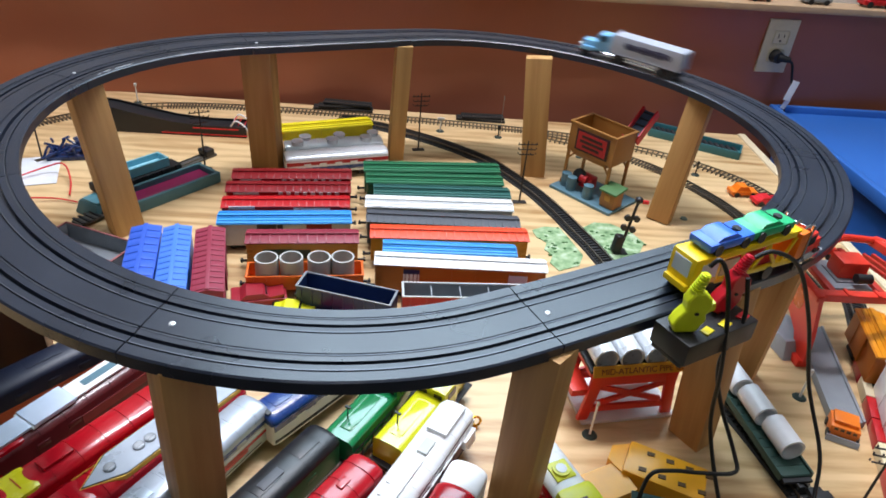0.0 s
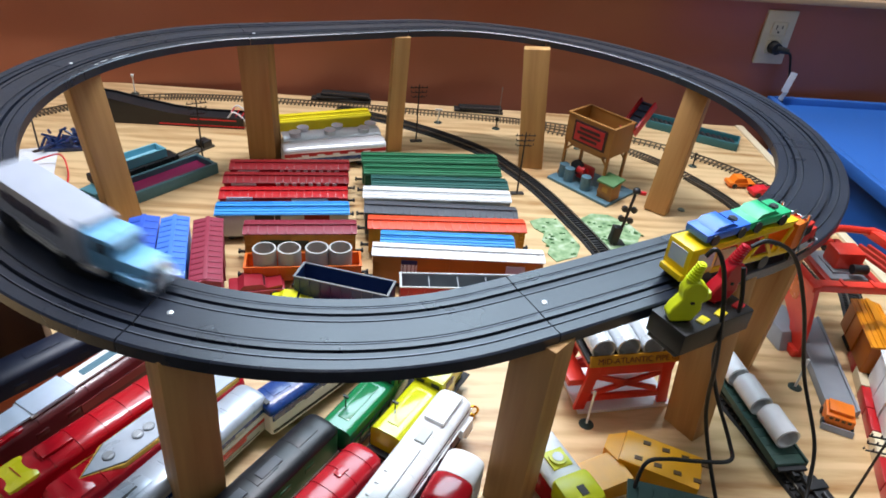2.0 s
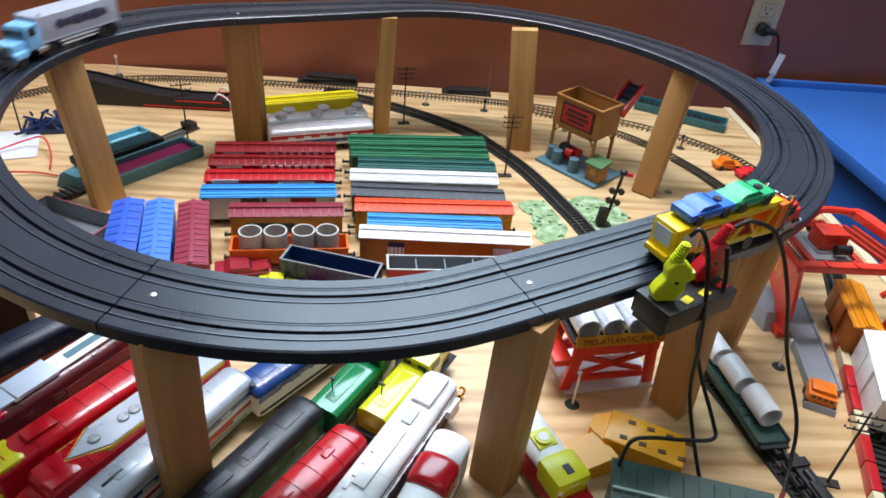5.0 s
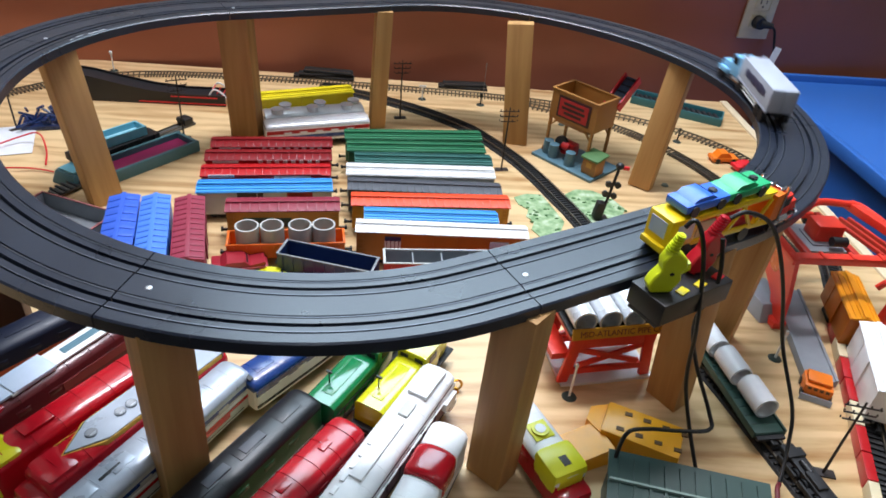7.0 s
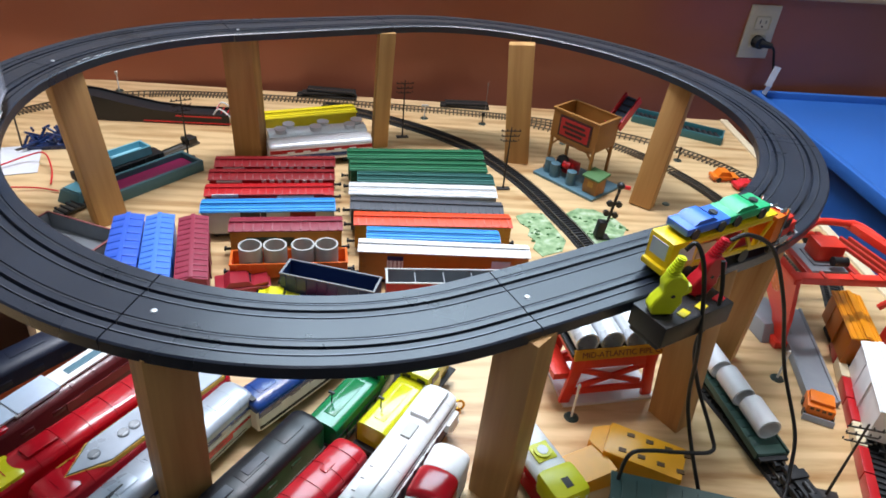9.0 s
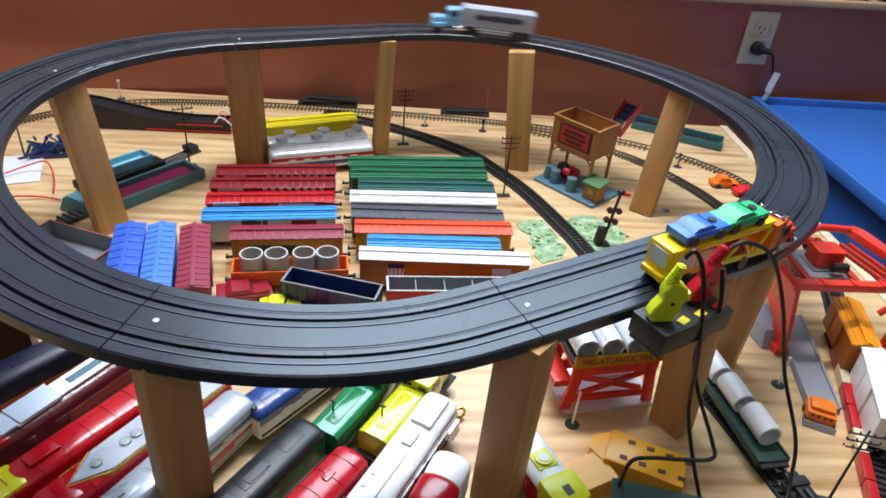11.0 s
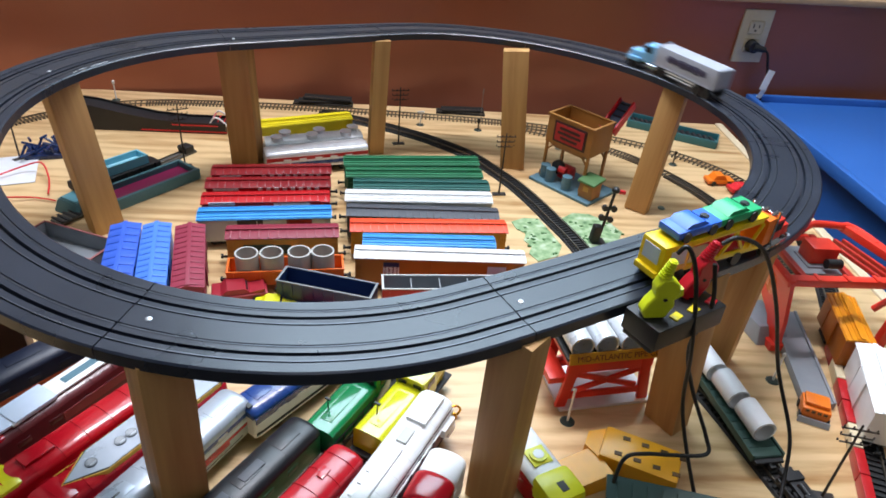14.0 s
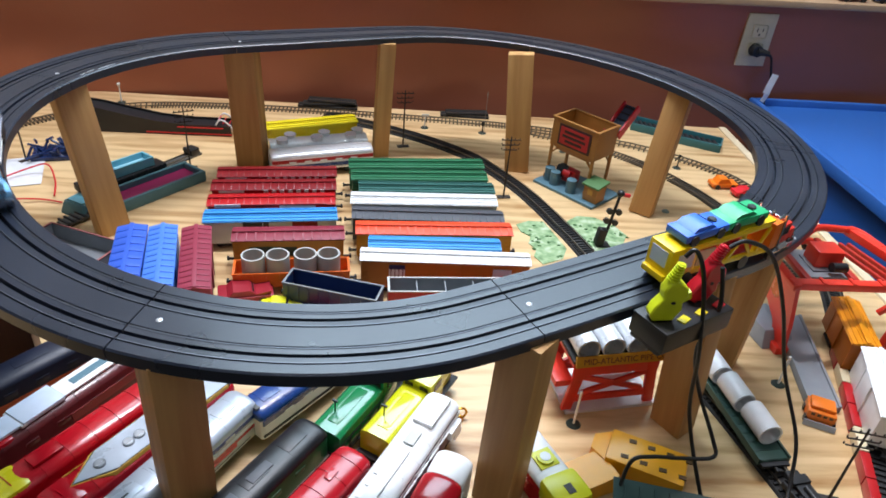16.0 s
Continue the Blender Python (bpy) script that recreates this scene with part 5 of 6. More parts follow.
def flat_car():
    ang = math.degrees(math.atan2(0.465 - 0.600, 0.342 - 0.313))
    M = pose(0.324, 0.537, 0.0045, 0, 0, ang)
    t = thing("toy_flat_car", "dark green flat car on the branch track", "model train car", M, "model freight cars")
    part("deck", Shape().box(0, 0, 0.0125, 0.150, 0.034, 0.004, bevel=0.0008).box(0, 0.0165, 0.0135, 0.150, 0.002, 0.008).box(0, -0.0165, 0.0135, 0.150, 0.002, 0.008), P["forest"], t)
    for k in range(13):
        part("deck_plank", Shape().box(-0.069 + k * 0.0115, 0, 0.0148, 0.0105, 0.030, 0.0010, bevel=0.0002), P["forest"], t)
    for sx in (-1, 1):
        bogie(t, sx * 0.050)
        coupler(t, sx * 0.074, sx)
        part("end_step", Shape().box(sx * 0.077, 0, 0.011, 0.006, 0.030, 0.003), UNDER, t)
    for i, d in enumerate((-0.048, -0.006, 0.038)):
        ob = link("white_pipe", pipe(Shape(), (-0.0180, 0, 0), (0.0180, 0, 0), 0.0122, 0.84, 28), mat("pipe_white", "e6e6e8", 0.4))
        ob.matrix_world = M @ pose(d, 0.003 * (i - 1), 0.0276)
        tagged(ob, "white plastic pipe section lying on the flat car", "toy pipe", "pipes on the flat car")
    b = thing("toy_locomotive", "bare black locomotive frame coupled to the flat car", "model locomotive", pose(0.362, 0.424, 0.0045, 0, 0, ang + 4), "model locomotives")
    part("body", Shape().box(0, 0, 0.0095, 0.064, 0.014, 0.006, bevel=0.001).box(-0.020, 0, 0.013, 0.010, 0.020, 0.004, bevel=0.001).box(0.012, 0, 0.0135, 0.020, 0.011, 0.005, bevel=0.001), UNDER, b)
    part("worm_gear", Shape().cyl((-0.010, 0, 0.014), (0.004, 0, 0.014), 0.003, seg=12), BLACK, b)
    bogie(b, 0.018)
    bogie(b, -0.012)


flat_car()


def front_buildings():
    t = thing("yellow_loading_dock", "orange-yellow plastic dock with rows of slots", "toy building", pose(0.208, 0.4475, 0, 0, 0, -21))
    ye = mat("dock_yellow", "eca412", 0.35)
    part("dock_body", Shape().box(0.002, 0, 0.0135, 0.074, 0.041, 0.027, bevel=0.003).prism([(-0.0345, 0.0195), (-0.050, 0.008), (-0.050, -0.010), (-0.0345, -0.0195)], 0.0, 0.023, "z"), ye, t)
    for r in (-1, 1):
        for k in range(4):
            part("slot", Shape().box(-0.018 + k * 0.018 + (0.004 if r > 0 else 0), r * 0.011, 0.0272, 0.007, 0.0045, 0.0012, rz=8), mat("slot_dark", "5a3c10", 0.6), t)
    d = thing("yellow_ramp", "orange-yellow plastic ramp leaning against the dock", "toy ramp", pose(0.150, 0.428, 0, 0, 0, 26))
    part("ramp_body", Shape().prism([(-0.026, 0.0), (0.026, 0.0), (0.026, 0.022), (-0.020, 0.016), (-0.026, 0.010)], -0.017, 0.017, "y"), mat("dock_yellow", "eca412", 0.35), d)
    g = thing("green_shed", "dark green plastic shed with a ridged roof at the table front", "toy building", pose(0.228, 0.360, 0, 0, 0, -9))
    gr = mat("shed_green", "2c4a44", 0.4)
    part("walls", Shape().box(0, 0, 0.020, 0.130, 0.048, 0.040, bevel=0.001), gr, g)
    part("roof", Shape().prism([(-0.030, 0.036), (0.030, 0.046), (0.030, 0.049), (-0.030, 0.039)], -0.068, 0.068, "x"), gr, g)
    part("gutter", Shape().box(0, 0.001, 0.0462, 0.134, 0.0022, 0.0026), mat("pale_edge", "8fa8a0", 0.4), g)
    for k in range(10):
        part("roof_rib", Shape().box(-0.058 + k * 0.0128, -0.002, 0.0445, 0.0022, 0.054, 0.002, rx=9.5), gr, g)
    o = thing("orange_vehicle", "small orange toy loader with slotted front", "toy vehicle", pose(0.4225, 0.5455, 0, 0, 0, -20) @ Matrix.Diagonal((0.72, 0.72, 0.72, 1)))
    orm = mat("loader_orange", "ee7a16", 0.35)
    part("body", Shape().box(0, 0.004, 0.013, 0.040, 0.036, 0.020, bevel=0.002).box(0, 0.006, 0.026, 0.034, 0.026, 0.006, bevel=0.0015), orm, o)
    for k in range(4):
        part("slot", Shape().box(-0.0125 + k * 0.0083, -0.0143, 0.019, 0.005, 0.0010, 0.004), mat("slot_dark", "5a3c10", 0.6), o)
    part("blade", Shape().box(0, -0.020, 0.005, 0.044, 0.004, 0.009, rx=-20), P["base_grey"], o)
    for sx in (-1, 1):
        for sy in (-0.010, 0.014):
            part("wheel", Shape().cyl((sx * 0.0175, sy, 0.006), (sx * 0.0215, sy, 0.006), 0.006, seg=14), BLACK, o)


front_buildings()


def crane():
    red = mat("crane_red", "e03420", 0.3)
    t = thing("gantry_crane", "bright red toy gantry crane straddling the edge track", "toy crane", pose(0.462, 0.708, 0, 0, 0, 6))
    part("base", Shape().box(-0.050, -0.004, 0.011, 0.046, 0.074, 0.022, rz=8, bevel=0.003, taper=(0.8, 0.7)), P["base_grey"], t, "grey sloping base block")
    plate = part("end_plate", Shape().prism([(-0.056, 0.105), (0.050, 0.105), (0.042, 0.088), (0.004, 0.054), (-0.022, 0.034), (-0.030, 0.006), (-0.054, 0.006), (-0.058, 0.050)], -0.0025, 0.0025, "x"), red, t, "red end plate narrowing to a leg", at=pose(-0.046, 0, 0, 0, -10, 0))
    part("plate_window", Shape().ball(-0.0028, -0.016, 0.080, 0.0012, 0.013, 0.016, 16), mat("crane_window_amber", "d8641c", 0.25), plate, "amber window in the red plate")
    part("plate_rib", Shape().box(0, -0.003, 0.1035, 0.010, 0.104, 0.008, bevel=0.0015), red, plate)
    part("foot", Shape().box(-0.047, -0.043, 0.005, 0.018, 0.020, 0.010, bevel=0.002), red, t)
    part("rear_leg", Shape().box(0.092, -0.045, 0.050, 0.013, 0.010, 0.100, ry=7, bevel=0.002), red, t)
    part("leg_brace", Shape().box(0.074, -0.045, 0.080, 0.050, 0.006, 0.006, ry=-45, bevel=0.001), red, t)
    part("front_beam", Shape().box(0.018, -0.045, 0.101, 0.172, 0.012, 0.010, bevel=0.002), red, t)
    for k in range(4):
        part("beam_rib", Shape().box(-0.030 + k * 0.036, -0.045, 0.1068, 0.004, 0.013, 0.002, bevel=0.0005), red, t)
    # cross beams and deck braces: crane red darkened to carry shade in the colour
    for x, y0, y1 in ((-0.034, -0.042, 0.058), (0.026, -0.042, 0.068)):
        part("cross_beam", Shape().box(x, (y0 + y1) / 2, 0.0945, 0.008, y1 - y0, 0.007, bevel=0.0015), mat("crane_red_shade", "b8281a", 0.35), t)
    part("side_beam", Shape().box(0.087, 0.014, 0.1075, 0.128, 0.014, 0.011, rz=-74, bevel=0.002), red, t)
    part("deck_plate", Shape().box(0.004, 0.014, 0.0915, 0.058, 0.062, 0.003, bevel=0.0008), P["base_grey"], t, "grey plate under the operator cab")
    for k in range(3):
        part("deck_brace", Shape().box(0.048 + k * 0.012, 0.010, 0.098, 0.004, 0.090, 0.005, rz=14, bevel=0.0008), mat("crane_red_shade", "b8281a", 0.35), t)
    part("back_beam", Shape().box(-0.014, 0.060, 0.097, 0.062, 0.008, 0.008, bevel=0.002), red, t)
    arm = part("boom", Shape().tube([(0.010, 0.066, 0.104), (0.026, 0.072, 0.110), (0.060, 0.070, 0.110), (0.078, 0.064, 0.110), (0.092, 0.025, 0.107), (0.108, -0.035, 0.104)], 0.0048, 10), red, t, "curved red boom")
    part("boom_hook", Shape().tube([(0.010, 0.066, 0.104), (0.006, 0.060, 0.094), (0.010, 0.054, 0.086)], 0.0035, 8), BLACK, arm)
    cab = part("operator_cab", Shape().box(0.004, 0.014, 0.106, 0.034, 0.028, 0.022, bevel=0.0025), red, t, "boxy red operator cab")
    part("cab_floor", Shape().box(0.005, 0.012, 0.0935, 0.042, 0.036, 0.003), P["base_grey"], cab)
    part("winch", Shape().cyl((0.000, -0.012, 0.104), (0.018, -0.012, 0.104), 0.006, seg=16), BLACK, t)
    # amber car: sides take a darker copy of the roof amber, shade painted in
    boxcar("mustard orange boxcar on the edge track under the crane", 0.498, 0.662, 80, 0.094, 0.033, 0.056, mat("paint_amber", "e8960e", 0.35), mat("paint_amber_side", "b4640e", 0.4), ribs=3, z0=0.014, marks=[])
    boxcar("white boxcar with green markings on the edge track", 0.482, 0.552, 74, 0.115, 0.036, 0.058, P["white"], P["white"], ribs=3, z0=0.014, marks=[(0.030, 0.046, 0.030, 0.014, mat("lettering_green", "5a9a80", 0.5)), (-0.02, 0.034, 0.04, 0.008, mat("lettering_green", "5a9a80", 0.5))])
    f = thing("red_trestle_rail", "red and cream striped low rail along the edge track", "toy rail", pose(0.457, 0.540, 0, 0, 0, 74.5))
    for k in range(8):
        part("stripe_block", Shape().box(-0.14 + k * 0.036, 0, 0.007, 0.0345, 0.010, 0.014, bevel=0.001), P["red"] if k % 3 else mat("cream_plastic", "d8c8a4", 0.45), f)


crane()
rp = thing("grey_ramp", "long flat grey plastic ramp on the plywood", "toy ramp", pose(0.4445, 0.644, 0, 0, 0, 83))
part("deck", Shape().box(0, 0, 0.004, 0.170, 0.036, 0.008, bevel=0.001), P["base_grey"], rp)
for sy in (-1, 1):
    part("edge", Shape().box(0, sy * 0.0162, 0.0085, 0.170, 0.003, 0.004, bevel=0.0006), P["base_grey"], rp)


# ---- on the track: power terminal, hand controllers, parked car carrier ----
def terminal():
    a, b = oval(0.113, 0.0395), oval(0.212, 0.0395)
    d = (b - a).normalized()
    yaw = math.degrees(math.atan2(d.y, d.x))
    n = Vector((d.y, -d.x, 0))
    c = (a + b) / 2 + n * 0.0175
    M = pose(c.x, c.y, 0.2085, 0, 0, yaw)
    t = thing("power_terminal", "black plastic power terminal box fixed to the track side", "power box", M)
    part("case", Shape().box(0, 0, -0.010, 0.078, 0.036, 0.020, bevel=0.0015), BLACK, t)
    part("skirt", Shape().box(0, 0.0, -0.0215, 0.078, 0.030, 0.004, bevel=0.001), BLACK, t)
    for x, y, m in ((-0.012, -0.010, "yellow"), (0.008, -0.010, "yellow"), (0.030, -0.009, "bright_red"), (0.018, 0.006, "bright_red")):
        part("label_square", Shape().box(x, y, 0.0006, 0.010, 0.007, 0.0012, rz=12, bevel=0.0003), P[m], t)
    return M


TERM = terminal()


def controller(label, M, m, cord_pts):
    """A pistol-grip hand controller standing on its butt, with ribbed strain relief at the top."""
    t = thing("hand_controller", label, "slot car controller", M @ Matrix.Diagonal((0.80, 0.86, 0.62, 1)), "hand controllers")
    prof = [(-0.013, 0.0), (0.008, 0.002), (0.011, 0.012), (0.014, 0.020), (0.012, 0.030), (0.016, 0.040), (0.013, 0.052), (0.004, 0.060), (-0.006, 0.058), (-0.010, 0.046), (-0.008, 0.034), (-0.014, 0.022), (-0.017, 0.010)]
    g = part("grip", Shape().prism(prof, -0.0065, 0.0065, "y"), m, t)
    bev = g.modifiers.new("round", "BEVEL")
    bev.width, bev.segments = 0.002, 2
    part("trigger", Shape().prism([(0.013, 0.026), (0.021, 0.034), (0.019, 0.044), (0.013, 0.040)], -0.003, 0.003, "y"), m, t)
    rib = [(0.0033, 0.0)]
    for k in range(7):
        r, z = 0.0064 - 0.0003 * k, 0.002 + 0.0036 * k
        rib += [(0.0036, z), (r, z + 0.0002), (r, z + 0.0018), (0.0036, z + 0.002)]
    rib += [(0.003, 0.027)]
    s = Shape().lathe(rib, pose(-0.003, 0, 0.056, 0, 10, 0))
    part("strain_relief", s, m, t)
    part("screw_hole", Shape().cyl((0.002, -0.0072, 0.030), (0.002, -0.0064, 0.030), 0.0022, seg=12), BLACK, t)
    c = link("controller_cord", Shape().tube(cord_pts, 0.0018, 10), CORD)
    tagged(c, "black rubber cord hanging from a hand controller to the table", "cord", "controller cords")


controller("yellow-green hand controller standing on the terminal box", TERM @ pose(-0.026, 0.000, 0.0, 0, 2, -25), mat("controller_lime", "d4de1c", 0.3),
           [(0.181, 0.436, 0.2585), (0.187, 0.436, 0.265), (0.195, 0.432, 0.252), (0.203, 0.427, 0.22), (0.212, 0.424, 0.17), (0.226, 0.432, 0.10), (0.246, 0.404, 0.035), (0.256, 0.375, 0.012), (0.26, 0.34, 0.006)])
controller("red hand controller standing on the terminal box", TERM @ pose(0.020, 0.006, 0.0, 0, 12, -10), mat("controller_red", "c8142a", 0.3),
           [(0.222, 0.459, 0.257), (0.236, 0.462, 0.262), (0.264, 0.470, 0.245), (0.294, 0.477, 0.19), (0.320, 0.478, 0.12), (0.340, 0.452, 0.065), (0.338, 0.430, 0.035), (0.328, 0.405, 0.018)])
tagged(link("controller_cord", Shape().tube([(0.216, 0.446, 0.246), (0.222, 0.440, 0.21), (0.211, 0.430, 0.175), (0.226, 0.432, 0.13), (0.246, 0.418, 0.088), (0.247, 0.408, 0.076), (0.220, 0.409, 0.070), (0.196, 0.407, 0.071), (0.177, 0.402, 0.069), (0.170, 0.392, 0.045), (0.168, 0.380, 0.02)], 0.0018, 10), CORD), "black rubber cord bending over the yellow dock", "cord", "controller cords")
tagged(link("controller_cord", Shape().tube([(0.328, 0.405, 0.018), (0.322, 0.395, 0.02), (0.318, 0.37, 0.012)], 0.0022, 10), mat("cord_dark_red", "6a1020", 0.45)), "dark red wire end beside the track", "cord", "controller cords")


def car_carrier():
    a, b = oval(0.163, LANE), oval(0.296, LANE)
    d = b - a
    yaw = math.degrees(math.atan2(d.y, d.x))
    M = pose(a.x, a.y, a.z + 0.001, 0, 0, yaw - 4) @ Matrix.Diagonal((0.73, 0.80, 0.80, 1))
    t = thing("toy_car_carrier", "yellow toy car carrier truck with red cab, parked on the track", "toy truck", M)
    ye = mat("carrier_yellow", "f0ca0c", 0.3)
    part("tail_box", Shape().box(0.020, 0, 0.030, 0.042, 0.034, 0.036, bevel=0.004), ye, t)
    for sy in (-1, 1):
        part("tail_window", Shape().box(0.022, sy * 0.0168, 0.032, 0.024, 0.0012, 0.018), P["pale_blue"], t, "pale tinted window")
        truss = part("side_truss", Shape().box(0.095, sy * 0.0155, 0.046, 0.120, 0.003, 0.0042, ry=-3, bevel=0.0008).box(0.100, sy * 0.0155, 0.0155, 0.130, 0.003, 0.006, bevel=0.0008), ye, t)
        for x, w, tilt in ((0.078, 0.034, 62), (0.104, 0.036, -52), (0.122, 0.036, 52), (0.150, 0.034, -62)):
            part("truss_strut", Shape().box(x, sy * 0.0155, 0.0305, w, 0.0028, 0.0042, ry=tilt, bevel=0.0006), ye, truss)
        part("cream_panel", Shape().box(0.056, sy * 0.0148, 0.029, 0.026, 0.0020, 0.018, bevel=0.0006), mat("cream_plastic", "d8c8a4", 0.45), t, "cream panel behind the tail box")
    part("carried_car_body", Shape().box(0.112, 0, 0.0215, 0.060, 0.024, 0.012, bevel=0.003).box(0.108, 0, 0.030, 0.032, 0.021, 0.010, bevel=0.004, taper=(0.7, 0.85)), P["bright_red"], t, "red car body on the lower deck")
    part("rear_window", Shape().box(-0.0012, 0, 0.034, 0.0012, 0.022, 0.018), P["pale_blue"], t)
    part("bumper", Shape().box(-0.003, 0, 0.014, 0.006, 0.030, 0.007, bevel=0.001), ye, t)
    part("upper_deck", Shape().box(0.088, 0, 0.0485, 0.150, 0.032, 0.003, ry=-3, bevel=0.0008), ye, t)
    part("lower_deck", Shape().box(0.09, 0, 0.0125, 0.14, 0.024, 0.003), ye, t)
    for x in (0.012, 0.032, 0.125):
        for sy in (-1, 1):
            part("wheel", Shape().cyl((x, sy * 0.0125, 0.008), (x, sy * 0.0175, 0.008), 0.008, seg=18), BLACK, t)
    cyaw = 9
    cab = part("cab", Shape().box(0.190, 0, 0.026, 0.030, 0.032, 0.030, bevel=0.003).box(0.212, 0, 0.019, 0.026, 0.028, 0.018, bevel=0.003), P["toy_red"], t, "red and orange conventional cab", at=pose(0, 0, 0))
    cab.matrix_basis = pose(0.178, 0, 0, 0, 0, cyaw) @ pose(-0.178, 0, 0)
    part("sleeper", Shape().box(0.168, 0, 0.032, 0.018, 0.033, 0.034, bevel=0.002), P["toy_orange"], cab, "orange sleeper box")
    for sy in (-1, 1):
        part("exhaust_stack", Shape().cyl((0.1785, sy * 0.0165, 0.010), (0.1785, sy * 0.0165, 0.056), 0.0019, seg=10), CHROME, cab)
        part("side_window", Shape().box(0.192, sy * 0.0162, 0.033, 0.014, 0.0008, 0.010), MATS["dark_glass"], cab)
        part("running_board", Shape().box(0.190, sy * 0.017, 0.0115, 0.050, 0.004, 0.005, bevel=0.001), CHROME, cab)
        for x in (0.172, 0.214):
            part("wheel", Shape().cyl((x, sy * 0.0125, 0.008), (x, sy * 0.0170, 0.008), 0.008, seg=18), BLACK, cab)
            part("hub", Shape().cyl((x, sy * 0.0170, 0.008), (x, sy * 0.0178, 0.008), 0.0045, seg=14), CHROME, cab)
    part("windscreen", Shape().box(0.2055, 0, 0.034, 0.001, 0.026, 0.010, ry=10), MATS["dark_glass"], cab)
    part("bumper", Shape().box(0.227, 0, 0.010, 0.003, 0.031, 0.007, bevel=0.001), CHROME, cab)
    part("chrome_grille", Shape().box(0.2262, 0, 0.019, 0.0016, 0.020, 0.013, bevel=0.0005), CHROME, cab)
    for sy in (-1, 1):
        part("fuel_tank", Shape().cyl((0.180, sy * 0.0150, 0.0125), (0.200, sy * 0.0150, 0.0125), 0.0050, seg=14), CHROME, cab)
        part("air_horn", Shape().cyl((0.183, sy * 0.006, 0.0430), (0.199, sy * 0.006, 0.0445), 0.0014, 0.0022, seg=10), CHROME, cab)
        part("headlight", Shape().cyl((0.2255, sy * 0.0115, 0.0165), (0.2285, sy * 0.0115, 0.0165), 0.0026, seg=12), CHROME, cab)
    part("roof_lights", Shape().box(0.196, 0, 0.0425, 0.003, 0.024, 0.003, bevel=0.001), CHROME, cab)
    for x, m, lab in ((0.046, "carrier_blue", "blue toy car riding on the carrier's upper deck"), (0.110, "carrier_green", "green toy car riding on the carrier's upper deck")):
        mm = mat(m, "2f6fe0" if "blue" in m else "1fb070", 0.35)
        c = toy_car(lab, 0, 0, 0, 0, mm, 0.066, 0.030, 0.019, hole=True, group="cars on the carrier")
        c.matrix_world = M @ pose(x + 0.004, 0, 0.0500 + 0.0525 * (x - 0.088), 0, -3, 0)


car_carrier()


# ---- wall outlet, plug and cord, bins ----
def outlet():
    t = thing("wall_outlet", "ivory duplex wall outlet plate on the brown wall", "wall outlet", pose(0.6395, 1.541, 0.1573, 0, 0, WALL_YAW))
    part("plate", Shape().box(0, 0, 0, 0.070, 0.005, 0.114, bevel=0.0018), PLATE, t)
    for sz in (-1, 1):
        r = part("receptacle", Shape().box(0, -0.003, sz * 0.0195, 0.034, 0.003, 0.028, bevel=0.004), PLATE, t)
        for x, h in ((-0.0065, 0.009), (0.0065, 0.007)):
            part("slot", Shape().box(x, -0.0044, sz * 0.0195 + 0.003, 0.0022, 0.0008, h), mat("outlet_slot", "2a2622", 0.7), r)
        part("ground_hole", Shape().cyl((0, -0.0048, sz * 0.0195 - 0.007), (0, -0.004, sz * 0.0195 - 0.007), 0.0024, seg=12), MATS["outlet_slot"], r)
    part("plate_screw", Shape().cyl((0, -0.0035, 0), (0, -0.0025, 0), 0.0028, seg=12), PLATE, t)
    p = thing("power_plug", "black moulded plug in the lower socket", "power plug", pose(0.6395, 1.541, 0.1573, 0, 0, WALL_YAW))
    part("plug_body", Shape().cyl((0, -0.0035, -0.0195), (0, -0.022, -0.0195), 0.0145, 0.012, seg=20).cyl((0, -0.018, -0.0195), (0.024, -0.026, -0.022), 0.009, 0.006, seg=14), BLACK, p)
    part("cord", Shape().tube([(0.022, -0.0255, -0.022), (0.032, -0.026, -0.030), (0.040, -0.026, -0.052), (0.050, -0.026, -0.085), (0.049, -0.026, -0.12), (0.056, -0.026, -0.155), (0.060, -0.03, -0.22), (0.065, -0.03, -0.36)], 0.0028, 10), CORD, p)
    part("paper_tag", Shape().box(0.050, -0.030, -0.088, 0.017, 0.0008, 0.045, ry=14, rx=-4).box(0.047, -0.0295, -0.118, 0.012, 0.0008, 0.024, ry=22), WHITE, p, "white folded paper tag")


outlet()


def bins():
    t = thing("blue_bin", "large blue plastic storage bin with a rimmed lid beside the table", "storage bin", pose(0.965, 1.245, 0.021, 0, 0, 7))
    L, W = 0.52, 0.66
    lid = part("lid", Shape().box(0, 0, -0.012, L, W, 0.012, bevel=0.004), BLUE_BIN, t)
    for sx in (-1, 1):
        part("lid_rim", Shape().box(sx * (L / 2 - 0.006), 0, -0.004, 0.014, W, 0.026, bevel=0.004), BLUE_BIN, lid)
    for sy in (-1, 1):
        part("lid_rim", Shape().box(0, sy * (W / 2 - 0.006), -0.0042, L - 0.026, 0.014, 0.026, bevel=0.004), BLUE_BIN, lid)
    part("tub", Shape().box(0, 0, -0.405, L - 0.05, W - 0.05, 0.775, bevel=0.02), BLUE_BIN, t)
    sh = thing("wall_shelf", "pale wooden shelf board above the brown sheet", "shelf", pose(0.6395, 1.541, 0, 0, 0, WALL_YAW))
    part("board", Shape().box(0.0, 0.012, 0.240, 4.2, 0.07, 0.014, bevel=0.002), mat("pale_shelf_wood", "b89a78", 0.5), sh)


